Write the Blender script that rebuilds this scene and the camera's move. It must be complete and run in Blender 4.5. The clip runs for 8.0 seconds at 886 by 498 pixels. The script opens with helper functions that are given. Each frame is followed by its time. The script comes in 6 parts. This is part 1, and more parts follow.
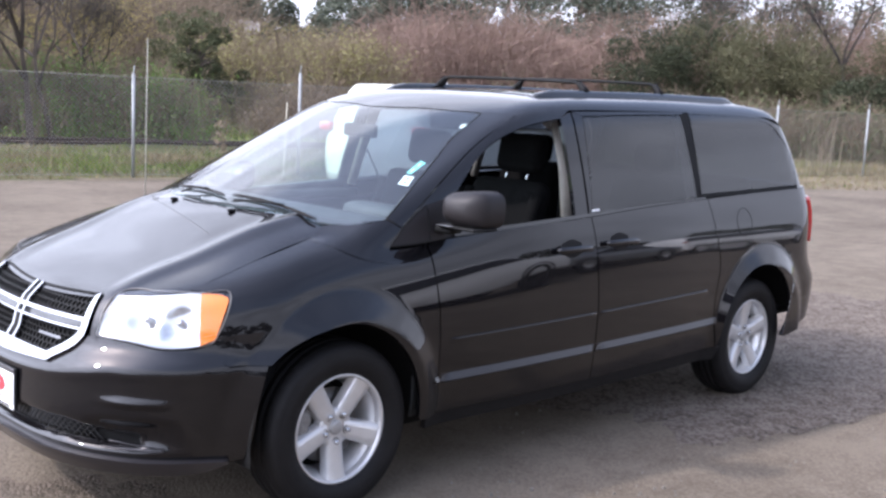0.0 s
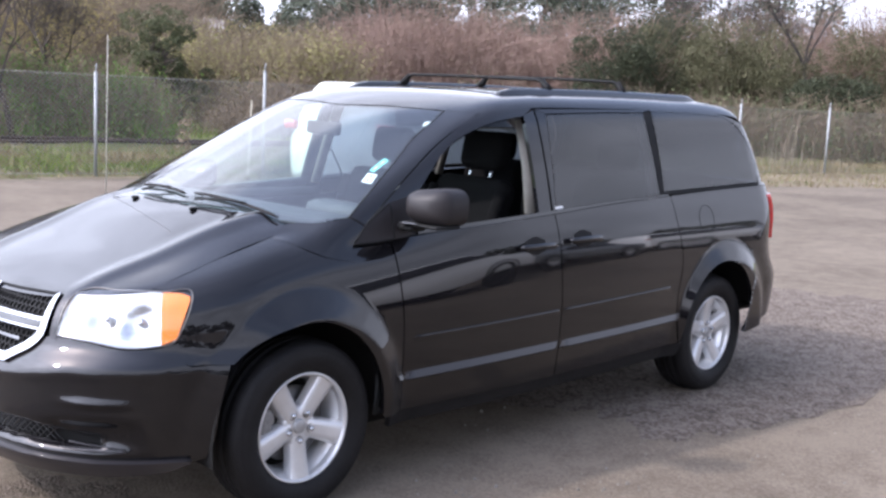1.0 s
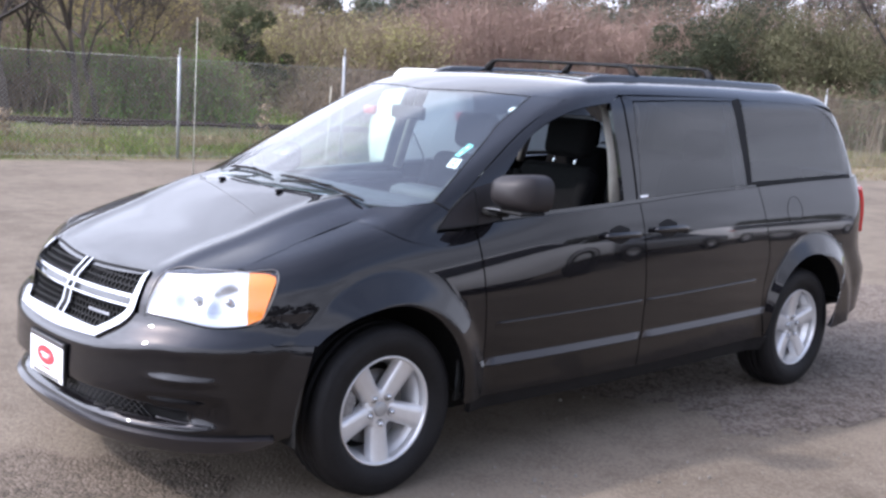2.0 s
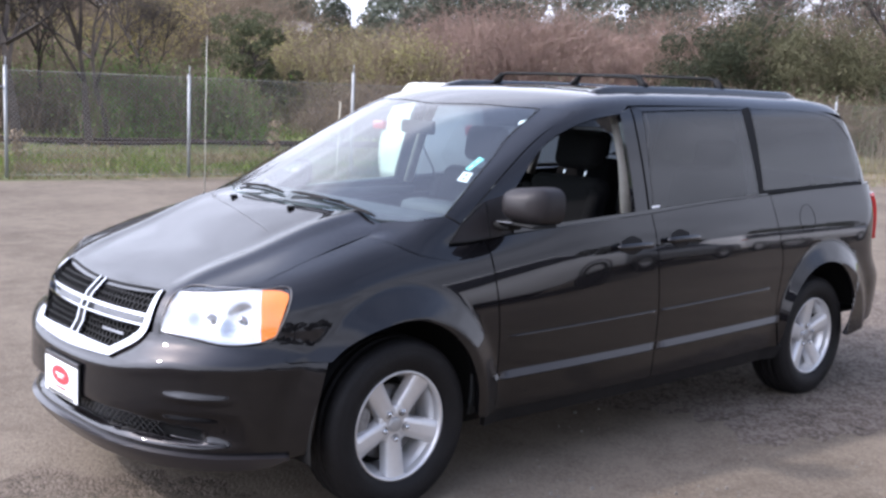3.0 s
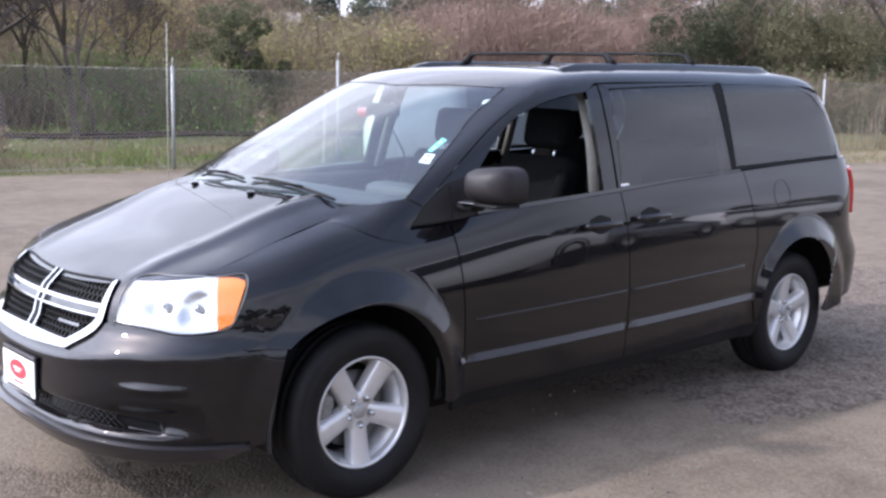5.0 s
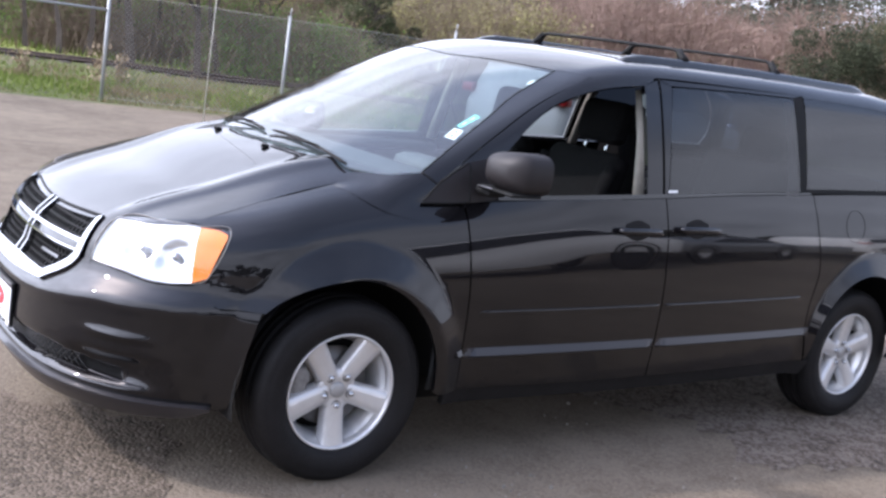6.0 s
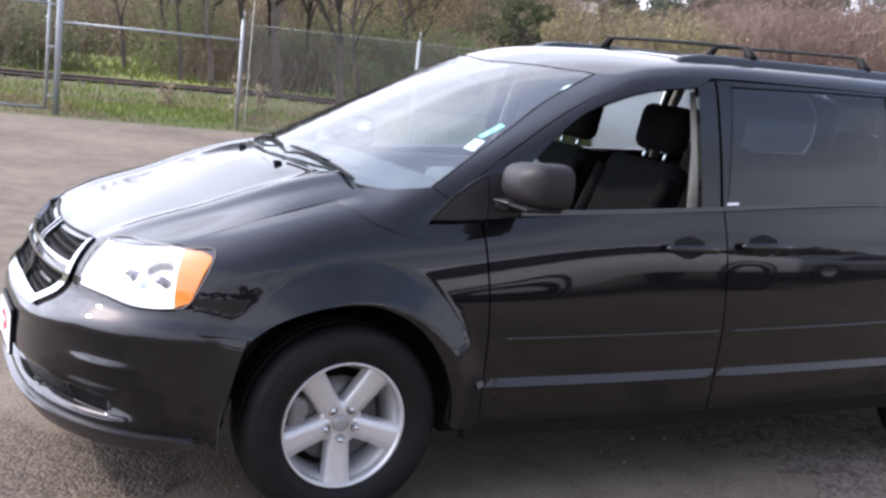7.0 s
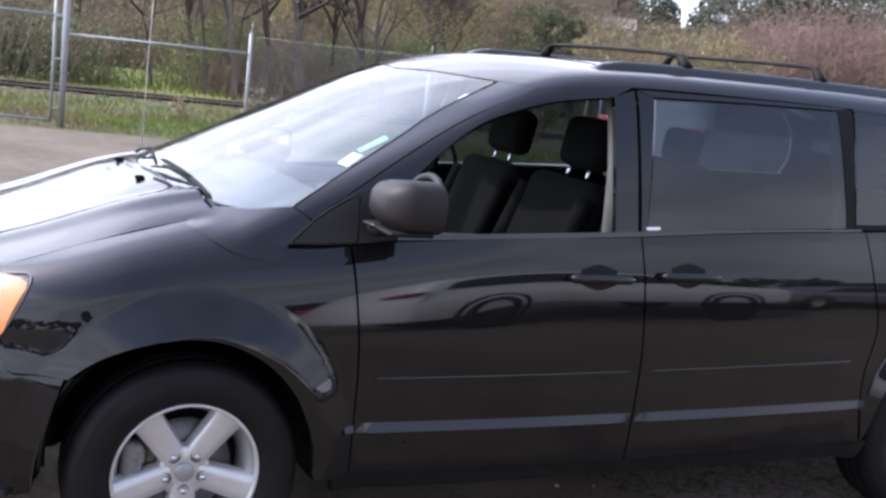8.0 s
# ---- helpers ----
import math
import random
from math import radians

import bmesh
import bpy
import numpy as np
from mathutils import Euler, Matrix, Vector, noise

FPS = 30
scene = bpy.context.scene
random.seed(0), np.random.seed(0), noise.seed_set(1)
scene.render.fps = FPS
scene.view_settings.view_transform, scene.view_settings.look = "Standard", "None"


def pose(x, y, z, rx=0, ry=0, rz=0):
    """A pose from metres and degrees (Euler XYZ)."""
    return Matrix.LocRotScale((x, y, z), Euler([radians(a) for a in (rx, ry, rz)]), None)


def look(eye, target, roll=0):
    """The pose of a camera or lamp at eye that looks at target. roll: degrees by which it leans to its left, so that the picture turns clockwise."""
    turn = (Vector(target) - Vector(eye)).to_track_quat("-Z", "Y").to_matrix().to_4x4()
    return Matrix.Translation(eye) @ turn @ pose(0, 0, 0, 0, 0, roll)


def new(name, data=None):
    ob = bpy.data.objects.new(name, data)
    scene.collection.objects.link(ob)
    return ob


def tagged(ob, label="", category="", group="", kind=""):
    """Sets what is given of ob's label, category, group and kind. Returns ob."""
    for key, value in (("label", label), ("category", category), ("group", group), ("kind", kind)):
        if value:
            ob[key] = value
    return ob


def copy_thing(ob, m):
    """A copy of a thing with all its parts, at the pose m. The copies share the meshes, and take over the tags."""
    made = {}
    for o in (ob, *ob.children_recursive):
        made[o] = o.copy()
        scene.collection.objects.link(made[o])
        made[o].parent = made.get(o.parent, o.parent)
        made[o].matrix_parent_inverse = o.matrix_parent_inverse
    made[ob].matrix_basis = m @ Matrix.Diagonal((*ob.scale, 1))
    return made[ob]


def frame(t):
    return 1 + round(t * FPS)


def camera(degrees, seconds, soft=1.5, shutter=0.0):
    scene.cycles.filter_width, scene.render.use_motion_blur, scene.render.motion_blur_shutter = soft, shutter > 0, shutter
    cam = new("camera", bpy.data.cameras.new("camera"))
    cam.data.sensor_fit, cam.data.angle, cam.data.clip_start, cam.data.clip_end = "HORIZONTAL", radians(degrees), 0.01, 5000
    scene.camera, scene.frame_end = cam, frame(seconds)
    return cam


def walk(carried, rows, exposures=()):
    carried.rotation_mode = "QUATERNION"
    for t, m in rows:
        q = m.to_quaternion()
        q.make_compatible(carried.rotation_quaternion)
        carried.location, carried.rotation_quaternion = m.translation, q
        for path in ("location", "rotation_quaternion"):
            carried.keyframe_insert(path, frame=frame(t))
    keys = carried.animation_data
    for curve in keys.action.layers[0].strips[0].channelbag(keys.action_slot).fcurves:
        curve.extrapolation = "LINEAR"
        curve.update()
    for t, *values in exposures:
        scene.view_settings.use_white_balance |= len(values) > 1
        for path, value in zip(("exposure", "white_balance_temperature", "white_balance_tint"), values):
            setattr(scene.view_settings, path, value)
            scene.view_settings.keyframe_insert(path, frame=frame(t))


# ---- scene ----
cam = camera(44.0, 8.0, soft=2.7)
PATH = [
    (0, (-2.665, -4.136, 1.637), (-1.271, -2.727, 1.368), 2.6),
    (0.5, (-2.664, -4.136, 1.637), (-1.263, -2.732, 1.378), 2.4),
    (1, (-2.654, -4.144, 1.634), (-1.218, -2.779, 1.365), 2.6),
    (1.5, (-2.668, -4.142, 1.626), (-1.258, -2.753, 1.339), 3.1),
    (1.7, (-2.671, -4.102, 1.619), (-1.313, -2.665, 1.322), 4.0),
    (3, (-2.672, -4.095, 1.621), (-1.346, -2.623, 1.347), 2.2),
    (3.5, (-2.667, -4.1, 1.618), (-1.321, -2.652, 1.314), 1.5),
    (4, (-2.638, -4.105, 1.618), (-1.271, -2.675, 1.325), 1.6),
    (4.5, (-2.618, -4.1, 1.608), (-1.266, -2.654, 1.323), 0.7),
    (5, (-2.527, -4.137, 1.595), (-1.198, -2.673, 1.299), 0.9),
    (5.2, (-2.446, -4.158, 1.583), (-1.179, -2.639, 1.286), 2.1),
    (6.3, (-1.857, -4.145, 1.598), (-0.684, -2.564, 1.24), 8.7),
    (6.4, (-1.799, -4.129, 1.612), (-0.631, -2.547, 1.245), 7.2),
    (6.5, (-1.748, -4.124, 1.602), (-0.591, -2.53, 1.253), 6.3),
    (7, (-1.405, -4.143, 1.582), (-0.484, -2.401, 1.241), 6.1),
    (7.5, (-1.033, -4.108, 1.61), (-0.226, -2.315, 1.246), 4.2),
    (8, (-0.72, -3.99, 1.602), (0.134, -2.21, 1.282), 6.4),
]
walk(cam, [(t, look(eye, target, roll)) for t, eye, target, roll in PATH], exposures=[(0, 1.02, 6100, 18), (1.5, 1.11, 6100, 18), (3.5, .91, 6100, 18), (5, .96, 6100, 18), (6.5, 1.08, 6150, 17), (7, .99, 6250, 18), (7.5, .87, 6200, 19), (8, .94, 6100, 19)])

# ---- daylight: hazy sun ahead of the van and beyond it, bright cloudy sky ----
SUN_FROM = Vector((-1.06, .54, 1.0)).normalized()
world = bpy.data.worlds.new("sky")
scene.world = world
world.use_nodes = True
wn, wl = world.node_tree.nodes, world.node_tree.links
sky = wn.new("ShaderNodeTexSky")
sky.sky_type, sky.sun_disc = "NISHITA", False
sky.sun_elevation = math.asin(SUN_FROM.z)
sky.sun_rotation = math.atan2(SUN_FROM.x, SUN_FROM.y)
sky.air_density, sky.dust_density = 1.0, 2.5
# white haze and cloud stand low round the horizon, thickest on the sun's side; overhead the sky is clear
look_dir = wn.new("ShaderNodeTexCoord")
veil_noise = wn.new("ShaderNodeTexNoise")
veil_noise.inputs["Scale"].default_value, veil_noise.inputs["Detail"].default_value = 2.6, 6
height = wn.new("ShaderNodeSeparateXYZ")
ragged = wn.new("ShaderNodeMath")
ragged.operation = "MULTIPLY_ADD"
ragged.inputs[1].default_value = .30
veil_ramp = wn.new("ShaderNodeValToRGB")
veil_ramp.color_ramp.interpolation = "EASE"
veil_ramp.color_ramp.elements[0].position, veil_ramp.color_ramp.elements[1].position = .74, .92
veil_ramp.color_ramp.elements[0].color, veil_ramp.color_ramp.elements[1].color = (.97, .97, .97, 1), (.30, .30, .30, 1)
toward = wn.new("ShaderNodeVectorMath")
toward.operation = "DOT_PRODUCT"
toward.inputs[1].default_value = (-.72, .69, 0)
one_side = wn.new("ShaderNodeMapRange")
one_side.inputs["From Min"].default_value, one_side.inputs["From Max"].default_value = -.5, .7
one_side.inputs["To Min"].default_value, one_side.inputs["To Max"].default_value = .46, .90
cloud = wn.new("ShaderNodeMixRGB")
cloud.blend_type, cloud.inputs["Fac"].default_value = "MULTIPLY", 1.0
cloud.inputs["Color1"].default_value = (7.6, 8.1, 9.0, 1)
veil = wn.new("ShaderNodeMixRGB")
wl.new(look_dir.outputs["Generated"], veil_noise.inputs["Vector"])
wl.new(look_dir.outputs["Generated"], height.inputs[0])
wl.new(look_dir.outputs["Generated"], toward.inputs[0])
wl.new(veil_noise.outputs["Fac"], ragged.inputs[0])
wl.new(height.outputs["Z"], ragged.inputs[2])
# away from the sun's side the cloud stays low and the sky above it is clear
clear_side = wn.new("ShaderNodeMapRange")
clear_side.inputs["From Min"].default_value, clear_side.inputs["From Max"].default_value = .35, -.35
clear_side.inputs["To Min"].default_value, clear_side.inputs["To Max"].default_value = 0, .28
lowered = wn.new("ShaderNodeMath")
lowered.operation = "ADD"
wl.new(toward.outputs["Value"], clear_side.inputs["Value"])
wl.new(clear_side.outputs["Result"], lowered.inputs[0])
wl.new(ragged.outputs[0], lowered.inputs[1])
wl.new(lowered.outputs[0], veil_ramp.inputs["Fac"])
wl.new(veil_ramp.outputs["Color"], veil.inputs["Fac"])
wl.new(toward.outputs["Value"], one_side.inputs["Value"])
wl.new(one_side.outputs["Result"], cloud.inputs["Color2"])
billow = wn.new("ShaderNodeTexNoise")
billow.inputs["Scale"].default_value, billow.inputs["Detail"].default_value = 4.5, 7
billow_map = wn.new("ShaderNodeMapping")
billow_map.inputs["Scale"].default_value = (1, 1, 2.2)
shades = wn.new("ShaderNodeMapRange")
shades.inputs["From Min"].default_value, shades.inputs["From Max"].default_value = .35, .65
shades.inputs["To Min"].default_value, shades.inputs["To Max"].default_value = .74, 1.10
piled = wn.new("ShaderNodeMixRGB")
piled.blend_type, piled.inputs["Fac"].default_value = "MULTIPLY", 1.0
wl.new(look_dir.outputs["Generated"], billow_map.inputs["Vector"])
wl.new(billow_map.outputs["Vector"], billow.inputs["Vector"])
wl.new(billow.outputs["Fac"], shades.inputs["Value"])
wl.new(cloud.outputs["Color"], piled.inputs["Color1"])
wl.new(shades.outputs["Result"], piled.inputs["Color2"])
wl.new(piled.outputs["Color"], veil.inputs["Color2"])
wl.new(sky.outputs["Color"], veil.inputs["Color1"])
# thin cloud glows round the sun
geo_dir = wn.new("ShaderNodeTexCoord")
near_sun = wn.new("ShaderNodeVectorMath")
near_sun.operation = "DOT_PRODUCT"
near_sun.inputs[1].default_value = SUN_FROM
clamp = wn.new("ShaderNodeMath")
clamp.operation = "MAXIMUM"
clamp.inputs[1].default_value = 0
glow = wn.new("ShaderNodeMath")
glow.operation = "POWER"
glow.inputs[1].default_value = 4.0
scale = wn.new("ShaderNodeMath")
scale.operation = "MULTIPLY_ADD"
scale.inputs[1].default_value, scale.inputs[2].default_value = 2.0, 1.0
bright = wn.new("ShaderNodeMixRGB")
bright.blend_type, bright.inputs["Fac"].default_value = "MULTIPLY", 1.0
wl.new(geo_dir.outputs["Generated"], near_sun.inputs[0])
wl.new(near_sun.outputs["Value"], clamp.inputs[0])
wl.new(clamp.outputs[0], glow.inputs[0])
wl.new(glow.outputs[0], scale.inputs[0])
wl.new(veil.outputs["Color"], bright.inputs["Color1"])
wl.new(scale.outputs[0], bright.inputs["Color2"])
wl.new(bright.outputs["Color"], wn["Background"].inputs["Color"])
wn["Background"].inputs["Strength"].default_value = 0.19

sun = new("sun", bpy.data.lights.new("sun", "SUN"))
sun.data.energy, sun.data.angle, sun.data.color = 1.8, radians(2.0), (1, .95, .88)
sun.matrix_world = look(SUN_FROM * 50, (0, 0, 0))

# ---- materials ----
def material(name, color, rough=.5, metal=0.0, bump=0.0, scale=20.0, vary=.15, coat=0.0, spec=.5, detail=6.0, color2=None, stretch=(1, 1, 1), bump_scale=None, object_space=False):
    """A principled material with colour variation at two scales and a fine bump."""
    m = bpy.data.materials.new(name)
    m.use_nodes = True
    n, l = m.node_tree.nodes, m.node_tree.links
    p = n["Principled BSDF"]
    p.inputs["Roughness"].default_value, p.inputs["Metallic"].default_value = rough, metal
    p.inputs["Coat Weight"].default_value, p.inputs["Coat Roughness"].default_value = coat, .03
    p.inputs["Specular IOR Level"].default_value = spec
    at = n.new("ShaderNodeTexCoord")
    mp = n.new("ShaderNodeMapping")
    mp.inputs["Scale"].default_value = stretch
    l.new(at.outputs["Object"], mp.inputs["Vector"])
    big, fine = n.new("ShaderNodeTexNoise"), n.new("ShaderNodeTexNoise")
    big.inputs["Scale"].default_value, fine.inputs["Scale"].default_value = scale * .12, scale
    big.inputs["Detail"].default_value, fine.inputs["Detail"].default_value = 4, detail
    for t in (big, fine):
        l.new(mp.outputs["Vector"], t.inputs["Vector"])
    add = n.new("ShaderNodeMath")
    add.operation = "MULTIPLY_ADD"
    add.inputs[1].default_value = .5
    half = n.new("ShaderNodeMath")
    half.operation = "MULTIPLY"
    half.inputs[1].default_value = .5
    l.new(big.outputs["Fac"], half.inputs[0])
    l.new(fine.outputs["Fac"], add.inputs[0])
    l.new(half.outputs[0], add.inputs[2])
    ramp = n.new("ShaderNodeValToRGB")
    c2 = color2 or tuple(min(1, c * (1 + vary)) for c in color)
    c1 = color if color2 else tuple(c * (1 - vary) for c in color)
    ramp.color_ramp.elements[0].position, ramp.color_ramp.elements[1].position = .36, .64
    ramp.color_ramp.elements[0].color, ramp.color_ramp.elements[1].color = (*c1, 1), (*c2, 1)
    l.new(add.outputs[0], ramp.inputs["Fac"])
    l.new(ramp.outputs["Color"], p.inputs["Base Color"])
    if bump:
        b = n.new("ShaderNodeBump")
        b.inputs["Strength"].default_value, b.inputs["Distance"].default_value = min(1, bump), .01
        src = fine
        if bump_scale:
            src = n.new("ShaderNodeTexNoise")
            src.inputs["Scale"].default_value, src.inputs["Detail"].default_value = bump_scale, 5
            l.new(mp.outputs["Vector"], src.inputs["Vector"])
        l.new(src.outputs["Fac"], b.inputs["Height"])
        l.new(b.outputs["Normal"], p.inputs["Normal"])
    return m


def glass(name, color, rough=0.0, f0=.08):
    """A thin sheet of glass: clear, with a gloss that grows towards a grazing view and is alike from inside and outside."""
    m = bpy.data.materials.new(name)
    m.use_nodes = True
    n, l = m.node_tree.nodes, m.node_tree.links
    n.remove(n["Principled BSDF"])
    clear, shine, mix, facing = n.new("ShaderNodeBsdfTransparent"), n.new("ShaderNodeBsdfGlossy"), n.new("ShaderNodeMixShader"), n.new("ShaderNodeLayerWeight")
    steep, gain = n.new("ShaderNodeMath"), n.new("ShaderNodeMath")
    steep.operation, gain.operation = "POWER", "MULTIPLY_ADD"
    steep.inputs[1].default_value = 4.6
    gain.inputs[1].default_value, gain.inputs[2].default_value = 1 - f0, f0
    facing.inputs["Blend"].default_value = .5
    clear.inputs["Color"].default_value = (*color, 1)
    shine.inputs["Roughness"].default_value = rough
    shine.inputs["Color"].default_value = (1, 1, 1, 1)
    l.new(facing.outputs["Facing"], steep.inputs[0])
    l.new(steep.outputs[0], gain.inputs[0])
    l.new(gain.outputs[0], mix.inputs[0])
    l.new(clear.outputs[0], mix.inputs[1])
    l.new(shine.outputs[0], mix.inputs[2])
    l.new(mix.outputs[0], n["Material Output"].inputs["Surface"])
    return m


PAINT = material("charcoal_paint", (.0085, .0080, .0092), rough=.38, metal=.6, vary=.10, scale=900, coat=1.0, spec=0.0)
PAINT.node_tree.nodes["Principled BSDF"].inputs["Coat Roughness"].default_value = .03
PAINT.node_tree.nodes["Principled BSDF"].inputs["Coat IOR"].default_value = 1.48
MOULDING = material("grey_moulding", (.017, .016, .019), rough=.33, metal=.5, vary=.05, scale=300, coat=.5)
MIRROR_CAP = material("satin_charcoal_paint", (.016, .0138, .0142), rough=.5, vary=.08, scale=300, spec=.25)
BLACK = material("black_plastic", (.006, .006, .006), rough=.7, spec=.2, bump=.15, scale=300)
LIP = material("dark_satin_lip", (.030, .028, .031), rough=.36, metal=.5, vary=.05, scale=300, coat=.5)
COWL = material("matt_black_cowl", (.034, .034, .036), rough=.7, spec=.3, vary=.2, scale=80)
GLOSS_BLACK = material("gloss_black", (.007, .007, .007), rough=.2, coat=.5, scale=60)
RUBBER = material("tyre_rubber", (.0085, .0079, .0080), spec=.2, rough=.62, bump=.25, scale=120, vary=.3)
ALLOY = material("silver_alloy", (.60, .592, .585), rough=.34, metal=.5, vary=.05, scale=200, coat=.3)
CHROME = material("chrome", (.52, .53, .55), rough=.10, metal=1.0, vary=.03)
SATIN = material("satin_silver", (.180, .180, .186), rough=.3, metal=.8, vary=.05)
STEEL = material("brake_steel", (.150, .144, .138), rough=.45, metal=.9, scale=60, vary=.2)
WHIP = material("pale_whip", (.42, .40, .34), rough=.5, vary=.05)
HUB = material("grey_hub_cap", (.34, .335, .33), rough=.4, metal=.4, vary=.08)
CALIPER = material("cast_caliper", (.20, .19, .18), rough=.55, scale=60, vary=.25)
FABRIC = material("black_seat_cloth", (.0060, .0057, .0059), rough=.95, spec=.08, bump=.4, scale=500, vary=.3)
BEIGE = material("beige_trim", (.252, .234, .204), rough=.7, bump=.1, scale=200)
DASH = material("dark_grey_dash", (.032, .034, .035), rough=.65, bump=.2, scale=300)
SCREEN = glass("windscreen_glass", (.74, .86, .85), f0=.125)
TINT = glass("dark_tinted_glass", (.15, .17, .20), f0=.06)
LENS = glass("lamp_lens", (.96, .97, .97), f0=.05)
REFLECTOR = material("lamp_reflector", (.50, .50, .51), rough=.12, metal=.9, vary=.04)
AMBER = material("amber_lens", (.85, .22, .02), rough=.25, scale=80, vary=.1, coat=.6)
RED = material("red_lens", (.45, .015, .015), rough=.2, coat=.7, vary=.1)
WHITE = material("white_card", (.80, .80, .79), rough=.6, vary=.03)
PRINT_RED = material("red_print", (.62, .04, .05), rough=.6, vary=.05)
PRINT_BLACK = material("black_print", (.017, .017, .017), rough=.6, vary=.05)
STICKER_TEAL = material("teal_sticker", (.22, .62, .58), rough=.6, vary=.1, scale=100)
WHITE_PAINT = material("white_car_paint", (.78, .78, .77), rough=.25, vary=.02, coat=.8)
# ---- the van's form: one implicit solid below the belt line, one above it ----
def curve(keys, x):
    """A smooth curve through keys of (x, value)."""
    xs, ys = np.array(keys, float).T
    m = np.gradient(ys, xs)
    x = np.clip(np.asarray(x, float), xs[0], xs[-1])
    i = np.clip(np.searchsorted(xs, x) - 1, 0, len(xs) - 2)
    h = xs[i + 1] - xs[i]
    s = (x - xs[i]) / h
    return ((1 + 2 * s) * (1 - s) ** 2 * ys[i] + s * (1 - s) ** 2 * h * m[i]
            + s * s * (3 - 2 * s) * ys[i + 1] + s * s * (s - 1) * h * m[i + 1])


def smooth_min(a, b, k):
    h = np.maximum(k - np.abs(a - b), 0) / k
    return np.minimum(a, b) - h * h * k / 4


WIDTH = [(-1.0, .87), (-.5, .905), (0, .925), (.5, .938), (1, .96), (1.5, .970), (2.2, .968), (2.6, .958), (3.1, .955), (3.6, .95), (4.2, .925)]
SECTION = [(.15, -.07), (.33, -.022), (.47, -.008), (.66, 0), (.85, -.005), (1.0, -.02), (1.1, -.045), (1.2, -.08), (1.4, -.16)]
HOOD = [(-1.0, .70), (-.90, .79), (-.80, .855), (-.65, .925), (-.4, 1.012), (-.1, 1.100), (.2, 1.155), (.40, 1.172), (.55, 1.22), (.8, 1.45), (1.0, 1.6)]
NOSE = [(.15, -.84), (.25, -.885), (.31, -.93), (.40, -.955), (.55, -.958), (.592, -.955), (.615, -.938), (.66, -.90), (.80, -.86), (.90, -.82), (1.3, -.6)]
TAIL = [(.15, 3.96), (.30, 4.03), (.55, 4.085), (.66, 4.08), (.75, 4.01), (1.1, 3.98), (1.3, 3.93)]


def flare(x, z):
    """How far the wheel arches stand proud of the side."""
    out = 0
    for ax in (0.0, 3.078):
        r = np.hypot((x - ax) / .94, z - .352)
        out = out + .052 * np.clip((.552 - r) / .108, 0, 1)
    return out


def lower(x, y, z):
    """Above 0 inside the body below the belt line."""
    a = np.abs(y)
    ahead = np.clip((1.25 - x) / 1.5, 0, 1)
    shoulder = .62 * np.clip(z - .74, 0, 1) ** 2 * ahead ** 2 * (3 - 2 * ahead)
    side = curve(WIDTH, x) + curve(SECTION, z) - shoulder + flare(x, z) - a
    rear_rise = np.clip((x + .45) / .42, 0, 1)
    rear_rise = .033 * rear_rise ** 2 * (3 - 2 * rear_rise) * np.clip(1 - (a / .69) ** 4, 0, 1)
    top = curve(HOOD, x) + rear_rise - .042 * (a / .8) ** 2 - .036 * (a / .85) ** 6 + .012 * np.exp(-((a - .50 - .10 * np.clip(x + .1, -1, 0)) / .05) ** 2) * np.clip((x + .95) * 3, 0, 1) - z
    crease = .055 * np.minimum(1, (a / .6) ** 2) * np.exp(-((z - .64) / .10) ** 2)
    nose = x - curve(NOSE, z - crease) - .36 * (a / .85) ** 3
    tail = curve(TAIL, z) - .20 * (a / .85) ** 3 - x
    f = smooth_min(side, nose, .22)
    f = smooth_min(f, top, .085)
    return smooth_min(f, tail, .2)


GLASS_SIDE = [(-.2, .80), (.28, .835), (.8, .876), (1.5, .897), (2.4, .893), (3.0, .875), (3.6, .862), (4.1, .84)]
ROOF = [(.2, 1.45), (.85, 1.622), (1.1, 1.665), (1.5, 1.70), (2.0, 1.715), (2.8, 1.722), (3.4, 1.708), (3.75, 1.655), (4.1, 1.55)]


def upper(x, y, z):
    """Above 0 inside the body above the belt line."""
    a = np.abs(y)
    h = z - 1.13
    side = curve(GLASS_SIDE, x) - .26 * h - .15 * h * np.abs(h) - a
    roof = curve(ROOF, x) - .035 * (a / .75) ** 2 - z
    screen = (x + .042 - 2.04 * (z - 1.153) - .30 * (a / .8) ** 2) * .44
    back = 3.955 - .30 * h - .30 * h * np.abs(h) - .18 * (a / .8) ** 3 - x
    f = smooth_min(side, screen, .07)
    f = smooth_min(f, roof, .10)
    return smooth_min(f, back, .15)


def solve(f, start, way, steps=46):
    """The first points of the solid f along rays from outside, by bisection: start and way are arrays of (n, 3)."""
    lo, hi = np.zeros(len(start)), np.ones(len(start))
    for _ in range(steps):
        mid = (lo + hi) / 2
        inside = f(*(start + way * mid[:, None]).T) > 0
        hi, lo = np.where(inside, mid, hi), np.where(inside, lo, mid)
    return start + way * hi[:, None]


# ---- building panels on the form ----
def part(name, bm, mat, parent=None, label="", smooth=True):
    """Links a bmesh as one mesh object under a thing or a part."""
    me = bpy.data.meshes.new(name)
    if smooth:
        for f in bm.faces:
            f.smooth = True
    bm.to_mesh(me)
    bm.free()
    me.materials.append(mat)
    ob = new(name, me)
    if parent:
        ob.parent = parent
    return tagged(ob, label) if label else ob


